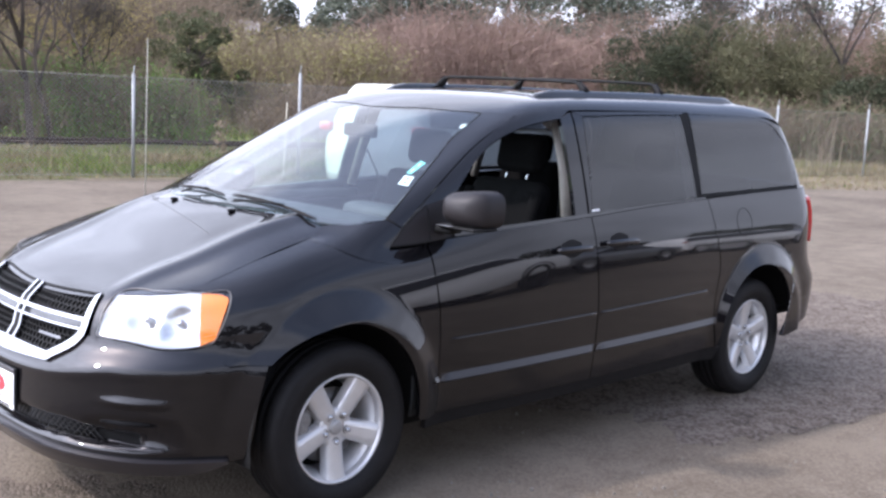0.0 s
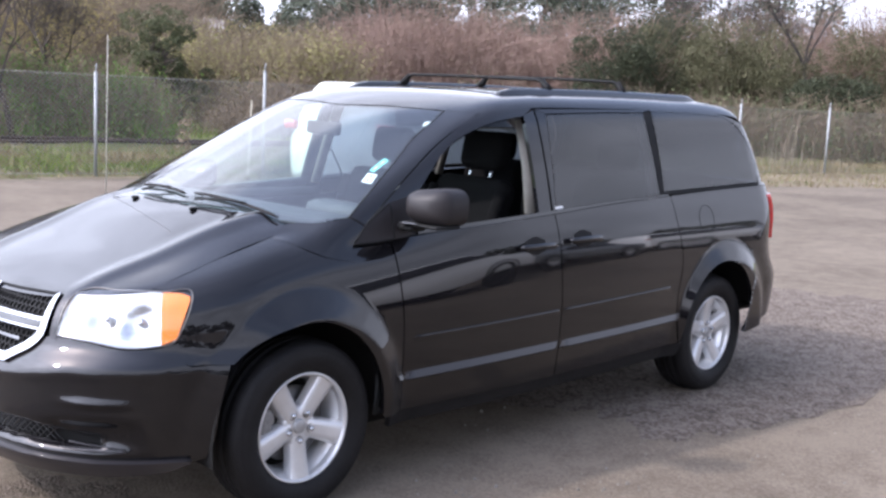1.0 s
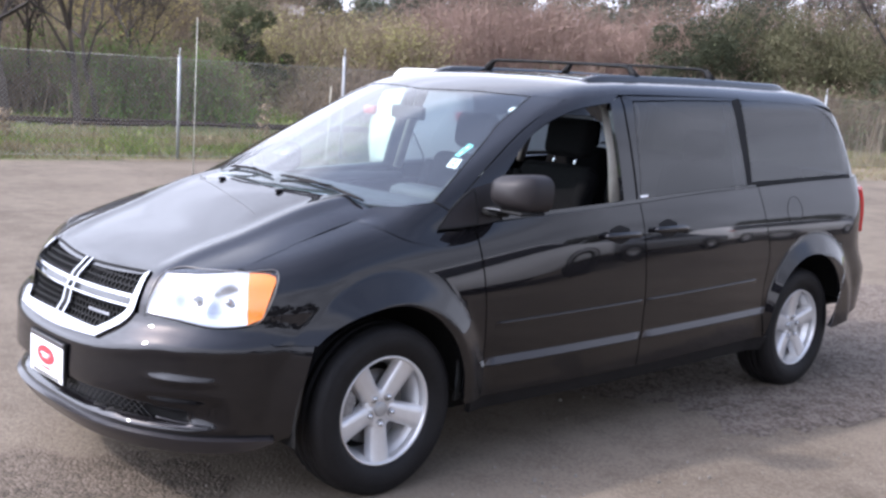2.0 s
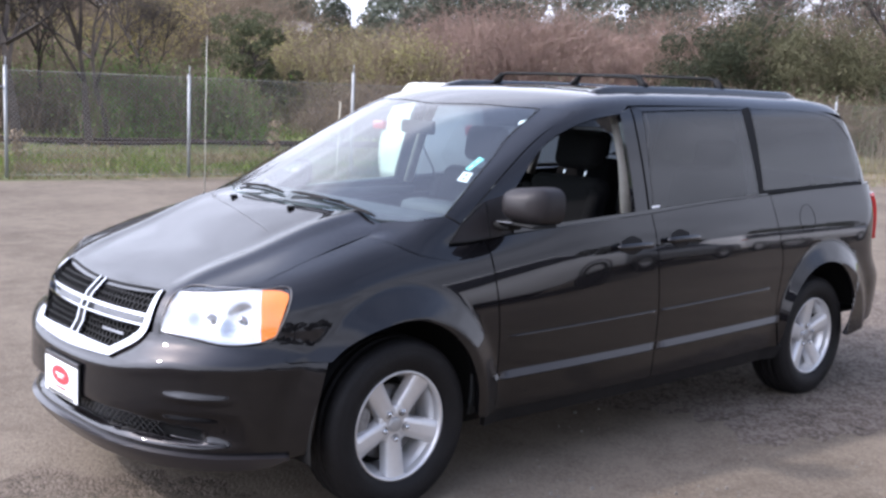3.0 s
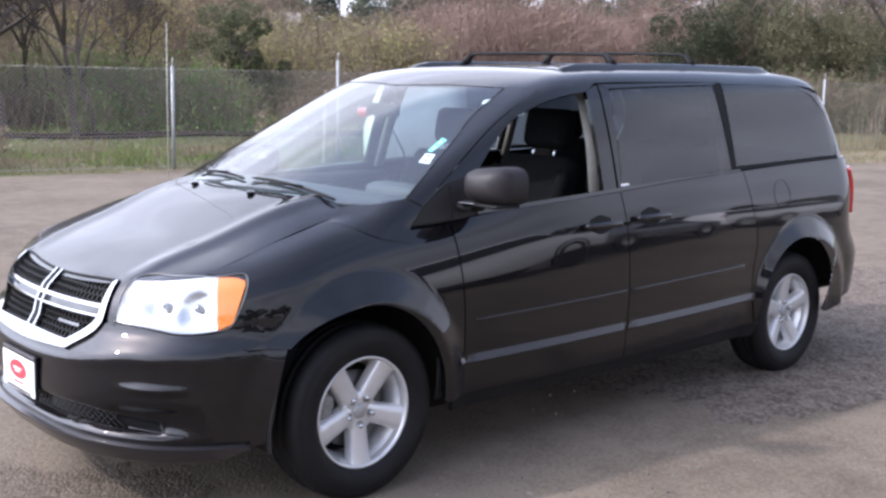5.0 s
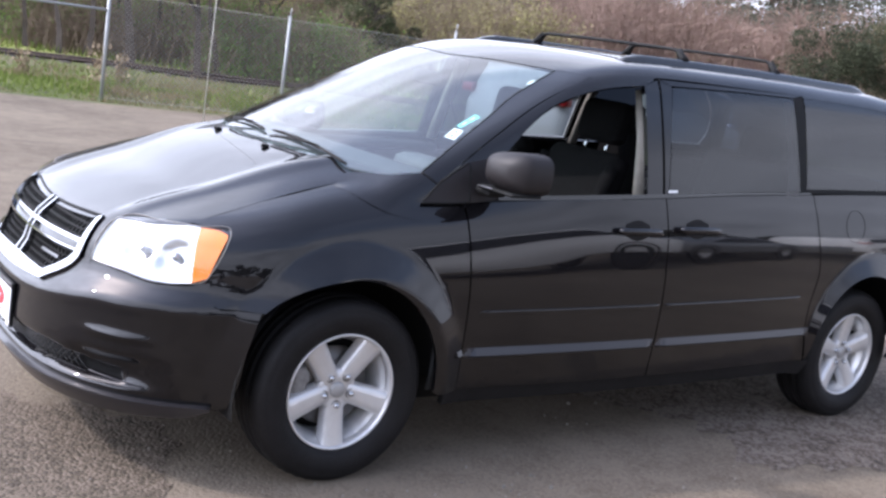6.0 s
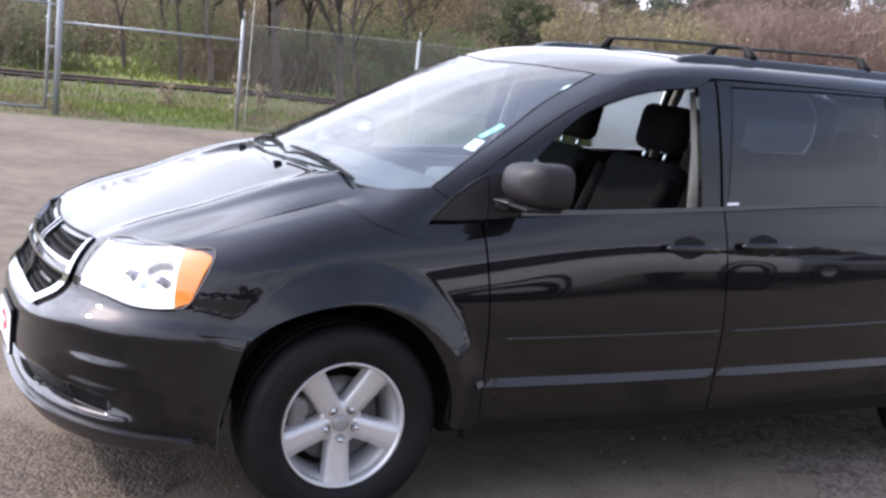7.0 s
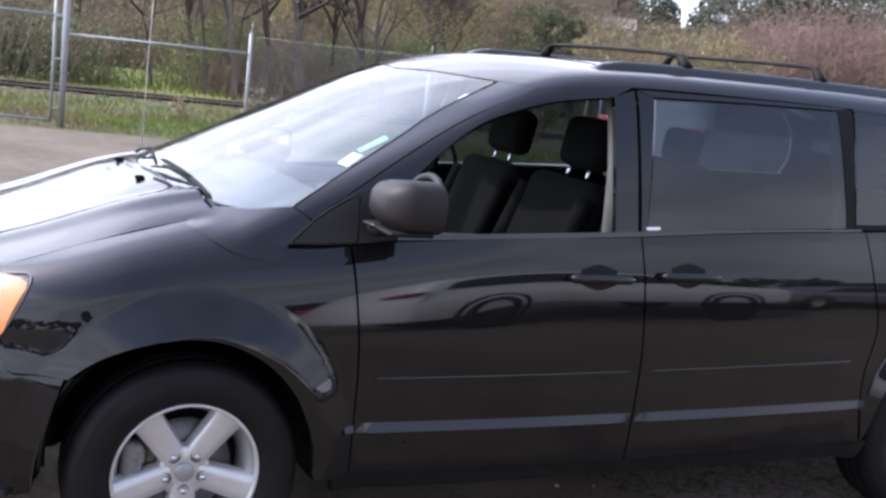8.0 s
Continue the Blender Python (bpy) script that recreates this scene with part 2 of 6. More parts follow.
def fair(points, n):
    """n points along a smooth curve through the given ones, evenly spaced."""
    p = np.array(points, float)
    if len(p) > 2:
        q = np.vstack([2 * p[0] - p[1], p, 2 * p[-1] - p[-2]])
        t = np.linspace(0, 1, 9)[:-1, None]
        p = np.vstack([*(.5 * (2 * b + (c - a) * t + (2 * a - 5 * b + 4 * c - d) * t ** 2 + (3 * b - a - 3 * c + d) * t ** 3)
                         for a, b, c, d in zip(q, q[1:], q[2:], q[3:])), p[-1:]])
    s = np.r_[0, np.cumsum(np.hypot(*np.diff(p, axis=0).T))]
    u = np.linspace(0, s[-1], n)
    return np.stack([np.interp(u, s, p[:, 0]), np.interp(u, s, p[:, 1])], 1)


def coons(bottom, top, left=None, right=None, nu=30, nv=20):
    """A grid of (nv, nu) places in the plane between four border curves: bottom and top run from left to right, the others upwards."""
    b, t = fair(bottom, nu), fair(top, nu)
    l, r = fair(left or [b[0], t[0]], nv), fair(right or [b[-1], t[-1]], nv)
    u, v = np.linspace(0, 1, nu)[None, :, None], np.linspace(0, 1, nv)[:, None, None]
    return ((1 - v) * b[None] + v * t[None] + (1 - u) * l[:, None] + u * r[:, None]
            - (1 - u) * (1 - v) * b[0] - u * (1 - v) * b[-1] - (1 - u) * v * t[0] - u * v * t[-1])


def onto(f, how, grid):
    """Lays a grid of plane places onto the form f: 'side' (x, z), 'top' (x, y), 'front' and 'rear' (angle about an upright line, z), 'tube' (x, angle about the van's length)."""
    a, b = grid[..., 0].ravel(), grid[..., 1].ravel()
    o = np.zeros_like(a)
    if how == "side":
        start, way = np.stack([a, o - 1.5, b], 1), np.stack([o, o + 1.5, o], 1)
    elif how == "top":
        start, way = np.stack([a, b, o + 2.2], 1), np.stack([o, o, o - 1.6], 1)
    elif how == "front":
        start = np.stack([.2 - 1.7 * np.cos(a), 1.7 * np.sin(a), b], 1)
        way = np.stack([.2 - start[:, 0], -start[:, 1], o], 1)
    elif how == "rear":
        start = np.stack([2.9 + 2.0 * np.cos(a), 2.0 * np.sin(a), b], 1)
        way = np.stack([2.9 - start[:, 0], -start[:, 1], o], 1)
    else:
        start = np.stack([a, -1.6 * np.cos(b), 1.0 + 1.6 * np.sin(b)], 1)
        way = np.stack([o, -start[:, 1], 1.0 - start[:, 2]], 1)
    p = solve(f, start, way)
    e = 1e-3
    g = np.stack([f(*(p + d).T) - f(*(p - d).T) for d in np.eye(3) * e], 1)
    g /= np.linalg.norm(g, axis=1)[:, None] + 1e-12
    return p.reshape(*grid.shape[:2], 3), -g.reshape(*grid.shape[:2], 3)


def sheet(p, nrm, proud=0.0, deep=.022, keep=None):
    """A bmesh of a curved panel: its face at proud above the form, its rim folded deep inwards."""
    bm = bmesh.new()
    nv, nu = p.shape[:2]
    q = p + nrm * proud
    verts = [[bm.verts.new(q[j, i]) for i in range(nu)] for j in range(nv)]
    faces = []
    for j in range(nv - 1):
        for i in range(nu - 1):
            if keep is None or keep[j, i]:
                faces.append(bm.faces.new((verts[j][i], verts[j][i + 1], verts[j + 1][i + 1], verts[j + 1][i])))
    bm.normal_update()
    mid = faces[len(faces) // 2]
    k = np.argmin(((q - np.array(mid.calc_center_median())) ** 2).sum(-1))
    if mid.normal.dot(Vector(nrm.reshape(-1, 3)[k])) < 0:
        bmesh.ops.reverse_faces(bm, faces=faces)
    look_up = {v: nrm[j, i] for j, row in enumerate(verts) for i, v in enumerate(row)}
    rim = [e for e in bm.edges if len(e.link_faces) == 1]
    inner = {}
    for e in rim:
        for v in e.verts:
            if v not in inner:
                inner[v] = bm.verts.new(v.co - Vector(look_up[v]) * deep)
    for e in rim:
        a, b = e.verts
        f = bm.faces.new((a, b, inner[b], inner[a]))
        e.smooth = False
    bmesh.ops.delete(bm, geom=[v for v in bm.verts if not v.link_faces], context="VERTS")
    return bm


def mirror_mesh(ob, name=None, parent=None):
    """The same part on the van's other side."""
    bm = bmesh.new()
    bm.from_mesh(ob.data)
    bmesh.ops.scale(bm, vec=(1, -1, 1), verts=bm.verts)
    bmesh.ops.reverse_faces(bm, faces=bm.faces)
    return part(name or ob.name.split(".")[0], bm, ob.data.materials[0], parent or ob.parent, ob.get("label", ""), smooth=False)


def panel(name, f, how, grid, mat, parent, label="", proud=0.0, deep=.022, both=False, keep=None):
    p, nrm = onto(f, how, grid)
    ob = part(name, sheet(p, nrm, proud, deep, keep), mat, parent, label)
    if both:
        mirror_mesh(ob)
    return ob


def tube(points, radius, sides=8, caps=True, closed=False, flat=1.0, up=(0, 0, 1)):
    """A bmesh of a round bar along points; radius may be a list."""
    bm = bmesh.new()
    pts = [Vector(p) for p in points]
    n = len(pts)
    rings = []
    for i, p in enumerate(pts):
        a, b = pts[(i - 1) % n if closed else max(i - 1, 0)], pts[(i + 1) % n if closed else min(i + 1, n - 1)]
        d = (b - a).normalized()
        s = d.cross(Vector(up))
        if s.length < 1e-4:
            s = d.cross(Vector((1, 0, 0)))
        s.normalize()
        w = s.cross(d)
        r = radius[i] if isinstance(radius, (list, tuple)) else radius
        rings.append([bm.verts.new(p + s * math.cos(k * 2 * math.pi / sides) * r + w * math.sin(k * 2 * math.pi / sides) * r * flat) for k in range(sides)])
    for i in range(n if closed else n - 1):
        a, b = rings[i], rings[(i + 1) % n]
        for k in range(sides):
            bm.faces.new((a[k], a[(k + 1) % sides], b[(k + 1) % sides], b[k]))
    if caps and not closed:
        bm.faces.new(rings[0][::-1])
        bm.faces.new(rings[-1])
    bmesh.ops.recalc_face_normals(bm, faces=bm.faces)
    return bm


def lathe(profile, steps=48, axis_y=True):
    """A bmesh turned about the y axis: profile of (radius, y)."""
    bm = bmesh.new()
    rings = [[bm.verts.new((r * math.cos(k * 2 * math.pi / steps), y, r * math.sin(k * 2 * math.pi / steps))) for k in range(steps)] for r, y in profile]
    for a, b in zip(rings, rings[1:]):
        for k in range(steps):
            bm.faces.new((a[k], a[(k + 1) % steps], b[(k + 1) % steps], b[k]))
    bmesh.ops.recalc_face_normals(bm, faces=bm.faces)
    return bm


def box(size, at=(0, 0, 0), bevel=.01, turn=None, segments=2):
    bm = bmesh.new()
    bmesh.ops.create_cube(bm, size=1)
    bmesh.ops.scale(bm, vec=size, verts=bm.verts)
    if bevel:
        bmesh.ops.bevel(bm, geom=bm.edges[:], offset=min(bevel, min(size) * .49), segments=segments, affect="EDGES", profile=.5)
    if turn:
        bmesh.ops.transform(bm, matrix=turn, verts=bm.verts)
    bmesh.ops.translate(bm, vec=at, verts=bm.verts)
    return bm


def moved(bm, m):
    bmesh.ops.transform(bm, matrix=m, verts=bm.verts)
    return bm


def merge(*bms):
    out = bms[0]
    for b in bms[1:]:
        me = bpy.data.meshes.new("tmp")
        b.to_mesh(me)
        b.free()
        out.from_mesh(me)
        bpy.data.meshes.remove(me)
    return out


def turn_front(x, y):
    return math.atan2(y, .2 - x)


def turn_rear(x, y):
    return math.atan2(y, x - 2.9)


def rise(y, z):
    return math.atan2(z - 1.0, -y)


# ---- the dark grey minivan ----
van = tagged(new("minivan"), "dark charcoal metallic minivan parked on asphalt, driver window down", "minivan")
van.matrix_basis = pose(0, 0, 0, .75, 0, 0) @ Matrix.Diagonal((1.008, 1, 1, 1))  # leans a little towards the driver's side

def arch(cx, front, rear, top):
    return [(cx - (front if a < 90 else rear) * math.cos(radians(a)), .352 + top * math.sin(radians(a))) for a in range(0, 181, 10)]


ARCH = arch(-.02, .47, .39, .435)
arch_front = [(-.02 - (.47 if a < 90 else .39) * math.cos(radians(a)), .352 + .435 * math.sin(radians(a))) for a in (45.5, 52, 60, 70, 80, 90, 100, 110, 120, 130, 140, 150, 160, 170, 180)]

# lower body
panel("hood", lower, "top", coons(
    [(-.565, -.692), (-.45, -.698), (-.26, -.694), (-.04, -.688), (.270, -.684)],
    [(-.565, .692), (-.45, .698), (-.26, .694), (-.04, .688), (.270, .684)],
    [(-.565, -.692), (-.625, -.62), (-.715, -.475), (-.76, -.38), (-.793, -.2), (-.803, 0), (-.793, .2), (-.76, .38), (-.715, .475), (-.625, .62), (-.565, .692)],
    [(.270, -.684), (.190, -.645), (.092, -.528), (.042, -.33), (.022, 0), (.042, .33), (.092, .528), (.190, .645), (.270, .684)], nu=40, nv=81), PAINT, van)
# the fender's upper edge runs along the hood's
along = np.array([[(-.45, -.703), (-.26, -.699), (-.04, -.693), (.10, -.691), (.19, -.690)]])
fender_top = [(float(p[0]), float(p[2])) for p in onto(lower, "top", along)[0][0]]
fender = panel("fender", lower, "side", coons(
    arch_front + [(.39, .336), (.497, .335)],
    [(-.553, .922)] + fender_top + [(.27, 1.095), (.36, 1.062), (.452, 1.055)],
    [arch_front[0], (-.40, .664), (-.45, .665), (-.50, .667), (-.508, .70), (-.517, .755), (-.486, .83), (-.456, .897), (-.47, .911), (-.505, .916), (-.553, .922)],
    [(.497, .335), (.49, .7), (.452, 1.055)], nu=70, nv=26), PAINT, van, both=True)
door_front = panel("front_door", lower, "side", coons(
    [(.503, .336), (1.0, .336), (1.513, .340)], [(.460, 1.060), (.9, 1.095), (1.476, 1.128)],
    [(.503, .336), (.496, .7), (.460, 1.060)], [(1.513, .340), (1.508, .75), (1.476, 1.128)], nu=40, nv=36), PAINT, van)
door_front_far = mirror_mesh(door_front)
door_slide = panel("sliding_door", lower, "side", coons(
    [(1.520, .340), (2.0, .348), (2.60, .358)], [(1.483, 1.128), (2.0, 1.160), (2.52, 1.180)],
    [(1.520, .340), (1.515, .75), (1.483, 1.128)], [(2.60, .358), (2.57, .62), (2.60, .82), (2.555, 1.0), (2.52, 1.180)], nu=40, nv=36), PAINT, van)
door_slide_far = mirror_mesh(door_slide)
arch_rear = arch(3.02, .395, .36, .45)
quarter = panel("quarter_panel", lower, "side", coons(
    [(2.608, .358)] + arch_rear[1:-2] + [(3.350, .43), (3.318, .368), (3.305, .338), (3.42, .350), (3.72, .405)], [(2.526, 1.180), (3.0, 1.197), (3.72, 1.215)],
    [(2.608, .358), (2.578, .62), (2.608, .82), (2.563, 1.0), (2.526, 1.180)], [(3.72, .405), (3.72, 1.215)], nu=70, nv=30), PAINT, van, both=True)
# body-paint sill, coloured black to carry the shade below the doors
panel("rocker", lower, "side", coons([(.47, .262), (2.62, .275)], [(.45, .331), (1.5, .334), (2.64, .352)], nu=30, nv=6), RUBBER, van, "sill below the doors, black for the shade under the van", proud=-.018, both=True)
a0 = turn_rear(3.72, -.95)
panel("tailgate", lower, "rear", coons([(a0, .46), (-a0, .46)], [(a0, 1.215), (-a0, 1.215)], nu=50, nv=24), PAINT, van)
panel("rear_bumper", lower, "rear", coons([(turn_rear(3.724, -.95), .405), (-turn_rear(3.724, -.95), .405)], [(turn_rear(3.724, -.95), .455), (-turn_rear(3.724, -.95), .455)], nu=50, nv=10), PAINT, van)
tail = panel("tail_light", lower, "rear", coons([(turn_rear(3.74, -.91), .88), (turn_rear(3.95, -.75), .88)], [(turn_rear(3.70, -.86), 1.15), (turn_rear(3.92, -.72), 1.15)], nu=12, nv=14), RED, van, "red tail lamp lens", proud=.018, both=True)

# front bumper with its recessed lower intake
b1 = turn_front(-.35, -.908)
bs = [(turn_front(-.425, -.88), .318), (turn_front(-.402, -.90), .40), (turn_front(-.385, -.905), .52), (b1, .662)]
grid = coons([(bs[0][0], .318), (b1 * .8, .30), (0, .295), (-b1 * .8, .30), (-bs[0][0], .318)], [(b1, .662), (b1 * .93, .662), (-.893, .662), (-.874, .70), (-.855, .742), (-.80, .724), (-.688, .715), (-.582, .729), (-.47, .739), (-.425, .737), (-.375, .700), (-.325, .655), (-.28, .634), (0, .620), (.28, .634), (.325, .655), (.375, .700), (.425, .737), (.47, .739), (.582, .729), (.688, .715), (.80, .724), (.855, .742), (.874, .70), (.893, .662), (-b1 * .93, .662), (-b1, .662)], bs, [(-a, z) for a, z in bs], nu=111, nv=42)
bp, bn = onto(lower, "front", grid)
fy, fz = np.abs(bp[..., 1]), bp[..., 2]
hole = np.clip((.72 - fy) / .03, 0, 1) * np.clip((fz - .345) / .012, 0, 1) * np.clip((.445 - .03 * np.clip((fy - .45) / .2, 0, 1) - fz) / .02, 0, 1)
ridge = .013 * np.exp(-((fz - .528) / .010) ** 2) * np.clip((fy - .57) / .07, 0, 1) * np.clip((.79 - fy) / .07, 0, 1)
pocket = .034 * np.exp(-((fy - .66) / .11) ** 4 - ((fz - .405) / .050) ** 4)
bp = bp - bn * (np.maximum(hole * .05, pocket) - ridge)[..., None]
open_face = (hole[:-1, :-1] + hole[1:, 1:]) / 2 > .75
bumper = part("front_bumper", sheet(bp, bn, 0, .025, ~open_face), PAINT, van)
part("lower_intake", sheet(bp, bn, -.001, .01, open_face), BLACK, bumper, "black plastic lower intake mesh")
lipg = coons([(-.905, .310), (-.80, .276), (-.5, .262), (0, .252), (.5, .262), (.80, .276), (.905, .310)], [(-.905, .318), (-.80, .318), (0, .322), (.80, .318), (.905, .318)], nu=81, nv=6)
panel("lower_lip", lower, "front", lipg, LIP, bumper, "dark satin lip along the bumper's foot", proud=.022, deep=.05)

# bands above the belt
def tub(points):
    return [(x, rise(y, z)) for x, y, z in points]


GLASS_EDGE = [(.285, -.800, 1.157), (.638, -.688, 1.377), (.80, -.63, 1.475), (1.035, -.573, 1.587)]
PILLAR_EDGE = [(.333, -.837, 1.124), (.608, -.785, 1.314), (.85, -.742, 1.465), (1.121, -.705, 1.588), (1.496, -.718, 1.628)]
screen_side = tub(GLASS_EDGE)
flip = lambda pts: [(x, math.pi - a) for x, a in pts]
base = [(.285, rise(-.80, 1.157)), (.182, rise(-.767, 1.138)), (.126, rise(-.703, 1.131)), (.07, rise(-.57, 1.138)), (.0, rise(-.35, 1.15)), (-.037, math.pi / 2)]
topl = [(1.035, rise(-.573, 1.587)), (.96, rise(-.35, 1.59)), (.885, math.pi / 2)]
panel("windscreen", upper, "tube", coons(base + flip(base[:-1])[::-1], topl + flip(topl[:-1])[::-1], screen_side, flip(screen_side), nu=50, nv=30), SCREEN, van, "clear windscreen reflecting the bright sky", deep=.006)
panel("windscreen_pillar", upper, "tube", coons(screen_side, tub(PILLAR_EDGE[:4]), [screen_side[0], tub(PILLAR_EDGE)[0]], None, nu=30, nv=7), PAINT, van, both=True)
CANT = [(1.035, rise(-.573, 1.60)), (1.4, rise(-.60, 1.655)), (2.0, rise(-.62, 1.68)), (2.8, rise(-.62, 1.685)), (3.4, rise(-.60, 1.665)), (3.78, rise(-.56, 1.60))]
WTOP = [(1.121, rise(-.705, 1.588)), (1.496, rise(-.718, 1.624)), (2.0, rise(-.715, 1.632)), (2.5, rise(-.712, 1.640)), (3.0, rise(-.70, 1.640)), (3.4, rise(-.672, 1.608)), (3.66, rise(-.64, 1.545))]
panel("roof", upper, "tube", coons(CANT, flip(CANT), topl + flip(topl[:-1])[::-1], [CANT[-1], (3.86, math.pi / 2), flip(CANT)[-1]], nu=60, nv=40), PAINT, van, deep=.012)
panel("roof_side", upper, "tube", coons(WTOP, CANT, nu=60, nv=8), PAINT, van, both=True)
# front door frame
WIN = [(.60, -.846, 1.145), (.637, -.825, 1.259), (.896, -.766, 1.452), (1.208, -.751, 1.556), (1.404, -.745, 1.585)]
frame_low = tub([(.62, -.835, 1.235), (.76, -.80, 1.36), (.896, -.766, 1.452), (1.05, -.757, 1.515), (1.208, -.751, 1.556), (1.404, -.745, 1.585)])
frame_top = tub([(.345, -.835, 1.128), (.615, -.785, 1.312), (.855, -.742, 1.460), (1.125, -.705, 1.582), (1.300, -.712, 1.605), (1.485, -.718, 1.620)])
panel("door_frame", upper, "tube", coons(frame_low, frame_top, nu=40, nv=8), PAINT, door_front, both=False, proud=.002)
panel("door_frame", upper, "side", coons([(1.385, 1.128), (1.476, 1.130)], [(1.404, 1.585), (1.490, 1.615)], nu=5, nv=14), PAINT, door_front, proud=.001)
for ob in list(door_front.children):
    mirror_mesh(ob, parent=door_front_far)
# sail panel in front of the window, with the mirror's foot
panel("sail_panel", upper, "side", coons([(.478, 1.062), (.63, 1.085)], [(.486, 1.212), (.62, 1.245)], nu=10, nv=8), MIRROR_CAP, door_front, "satin charcoal sail panel at the mirror", proud=.003)
# sliding door frame and glass
panel("side_glass", upper, "side", coons([(1.516, 1.146), (2.0, 1.172), (2.432, 1.190)], [(1.575, 1.594), (2.0, 1.610), (2.430, 1.620)], nu=24, nv=16), TINT, door_slide, "dark tinted flush side window", deep=.001)
panel("door_frame", upper, "side", coons([(1.492, 1.130), (1.512, 1.140)], [(1.504, 1.615), (1.571, 1.598)], nu=3, nv=14), PAINT, door_slide)
panel("door_frame", upper, "side", coons([(1.571, 1.600), (2.0, 1.616), (2.432, 1.626)], [(1.504, 1.619), (2.0, 1.630), (2.50, 1.638)], nu=24, nv=3), PAINT, door_slide)
panel("door_frame", upper, "side", coons([(2.438, 1.188), (2.478, 1.190)], [(2.436, 1.626), (2.512, 1.634)], nu=3, nv=14), BLACK, door_slide)
panel("belt_trim", upper, "side", coons([(.60, 1.078), (1.0, 1.10), (1.5, 1.128), (2.0, 1.160), (2.50, 1.180)], [(.60, 1.094), (1.0, 1.117), (1.5, 1.144), (2.0, 1.170), (2.50, 1.188)], nu=40, nv=3), GLOSS_BLACK, van, "black belt line trim", proud=.012, both=True)
for ob in list(door_slide.children):
    mirror_mesh(ob, parent=door_slide_far)
# rear quarter glass and pillar
panel("quarter_glass", upper, "side", coons([(2.484, 1.209), (3.0, 1.219), (3.585, 1.230)], [(2.520, 1.630), (3.0, 1.628), (3.30, 1.612), (3.43, 1.575)], [(2.484, 1.206), (2.520, 1.630)], [(3.585, 1.230), (3.605, 1.33), (3.555, 1.46), (3.43, 1.575)], nu=30, nv=18), TINT, van, "dark tinted rear quarter window", deep=.001, both=True)
panel("rear_pillar", upper, "side", coons([(3.588, 1.205), (3.74, 1.205)], [(3.44, 1.578), (3.66, 1.55)], [(3.588, 1.205), (3.610, 1.33), (3.560, 1.465), (3.44, 1.578)], nu=6, nv=20), PAINT, van, both=True)
panel("quarter_trim", upper, "side", coons([(2.484, 1.186), (3.0, 1.196), (3.60, 1.206)], [(2.484, 1.206), (3.0, 1.216), (3.60, 1.227)], nu=24, nv=3), BLACK, van, both=True)
panel("quarter_trim", upper, "side", coons([(2.52, 1.632), (3.0, 1.630), (3.30, 1.615), (3.44, 1.578)], [(2.52, 1.640), (3.0, 1.642), (3.35, 1.622), (3.66, 1.55)], nu=24, nv=3), PAINT, van, both=True)
panel("rear_glass", upper, "rear", coons([(turn_rear(3.72, -.84), 1.215), (-turn_rear(3.72, -.84), 1.215)], [(turn_rear(3.62, -.66), 1.56), (-turn_rear(3.62, -.66), 1.56)], nu=30, nv=14), TINT, van)

# body-coloured piece between grille and headlight
panel("nose_panel", lower, "front", coons([(-.456, .726), (-.428, .741)], [(-.474, .893), (-.424, .884)], [(-.456, .726), (-.474, .893)], [(-.428, .741), (-.430, .80), (-.424, .884)], nu=8, nv=18), PAINT, van, "body-coloured panel beside the grille", proud=.0015, deep=.03, both=True)

def joined(x, y, z):
    """The solid that the two halves make together, blended where they meet."""
    return -smooth_min(-lower(x, y, z), -upper(x, y, z), .016)


# the fender runs up into the windscreen pillar's foot
panel("fender_corner", joined, "tube", coons([(-.02, rise(-.755, 1.078)), (.10, rise(-.88, 1.02)), (.255, rise(-.905, .985))], [(.085, rise(-.690, 1.128)), (.130, rise(-.706, 1.131)), (.186, rise(-.768, 1.137)), (.288, rise(-.803, 1.156))], [(-.02, rise(-.755, 1.078)), (.085, rise(-.690, 1.128))], [(.255, rise(-.905, .985)), (.258, rise(-.87, 1.042)), (.300, rise(-.855, 1.082)), (.332, rise(-.840, 1.120)), (.288, rise(-.803, 1.156))], nu=30, nv=22), PAINT, van, "body-coloured fender corner at the windscreen pillar", proud=.0008, deep=.002, both=True)
side = coons([(.266, 1.052), (.37, 1.056), (.472, 1.064)], [(.345, 1.127), (.41, 1.170), (.480, 1.210)], nu=12, nv=8)
panel("cowl_side", joined, "side", side, MIRROR_CAP, van, "body-coloured triangle below the windscreen pillar", proud=.003, deep=.004, both=True)
p, nrm = onto(joined, "side", np.concatenate([side[0], side[1:, -1], side[-1, -2::-1], side[-2:0:-1, 0]])[None])
part("cowl_seal", tube((p[0] + nrm[0] * .001).tolist(), .0045, 5, closed=True), BLACK, van, "black rubber seal")

# black seal round the windscreen
q = onto(upper, "tube", np.array([fair(screen_side, 40)[:, :].tolist() + fair(topl + flip(topl[:-1])[::-1], 60)[1:-1].tolist() + fair(flip(screen_side)[::-1], 40).tolist()]))
part("windscreen_seal", tube((q[0][0] - q[1][0] * .001).tolist(), .0038, 6), BLACK, van, "black windscreen seal")
q = onto(upper, "tube", np.array([fair([screen_side[0], tub(PILLAR_EDGE)[0]], 8)]))
part("pillar_joint", tube((q[0][0] + q[1][0] * .0008).tolist(), .0038, 5), BLACK, van, "thin dark joint at the pillar's foot")

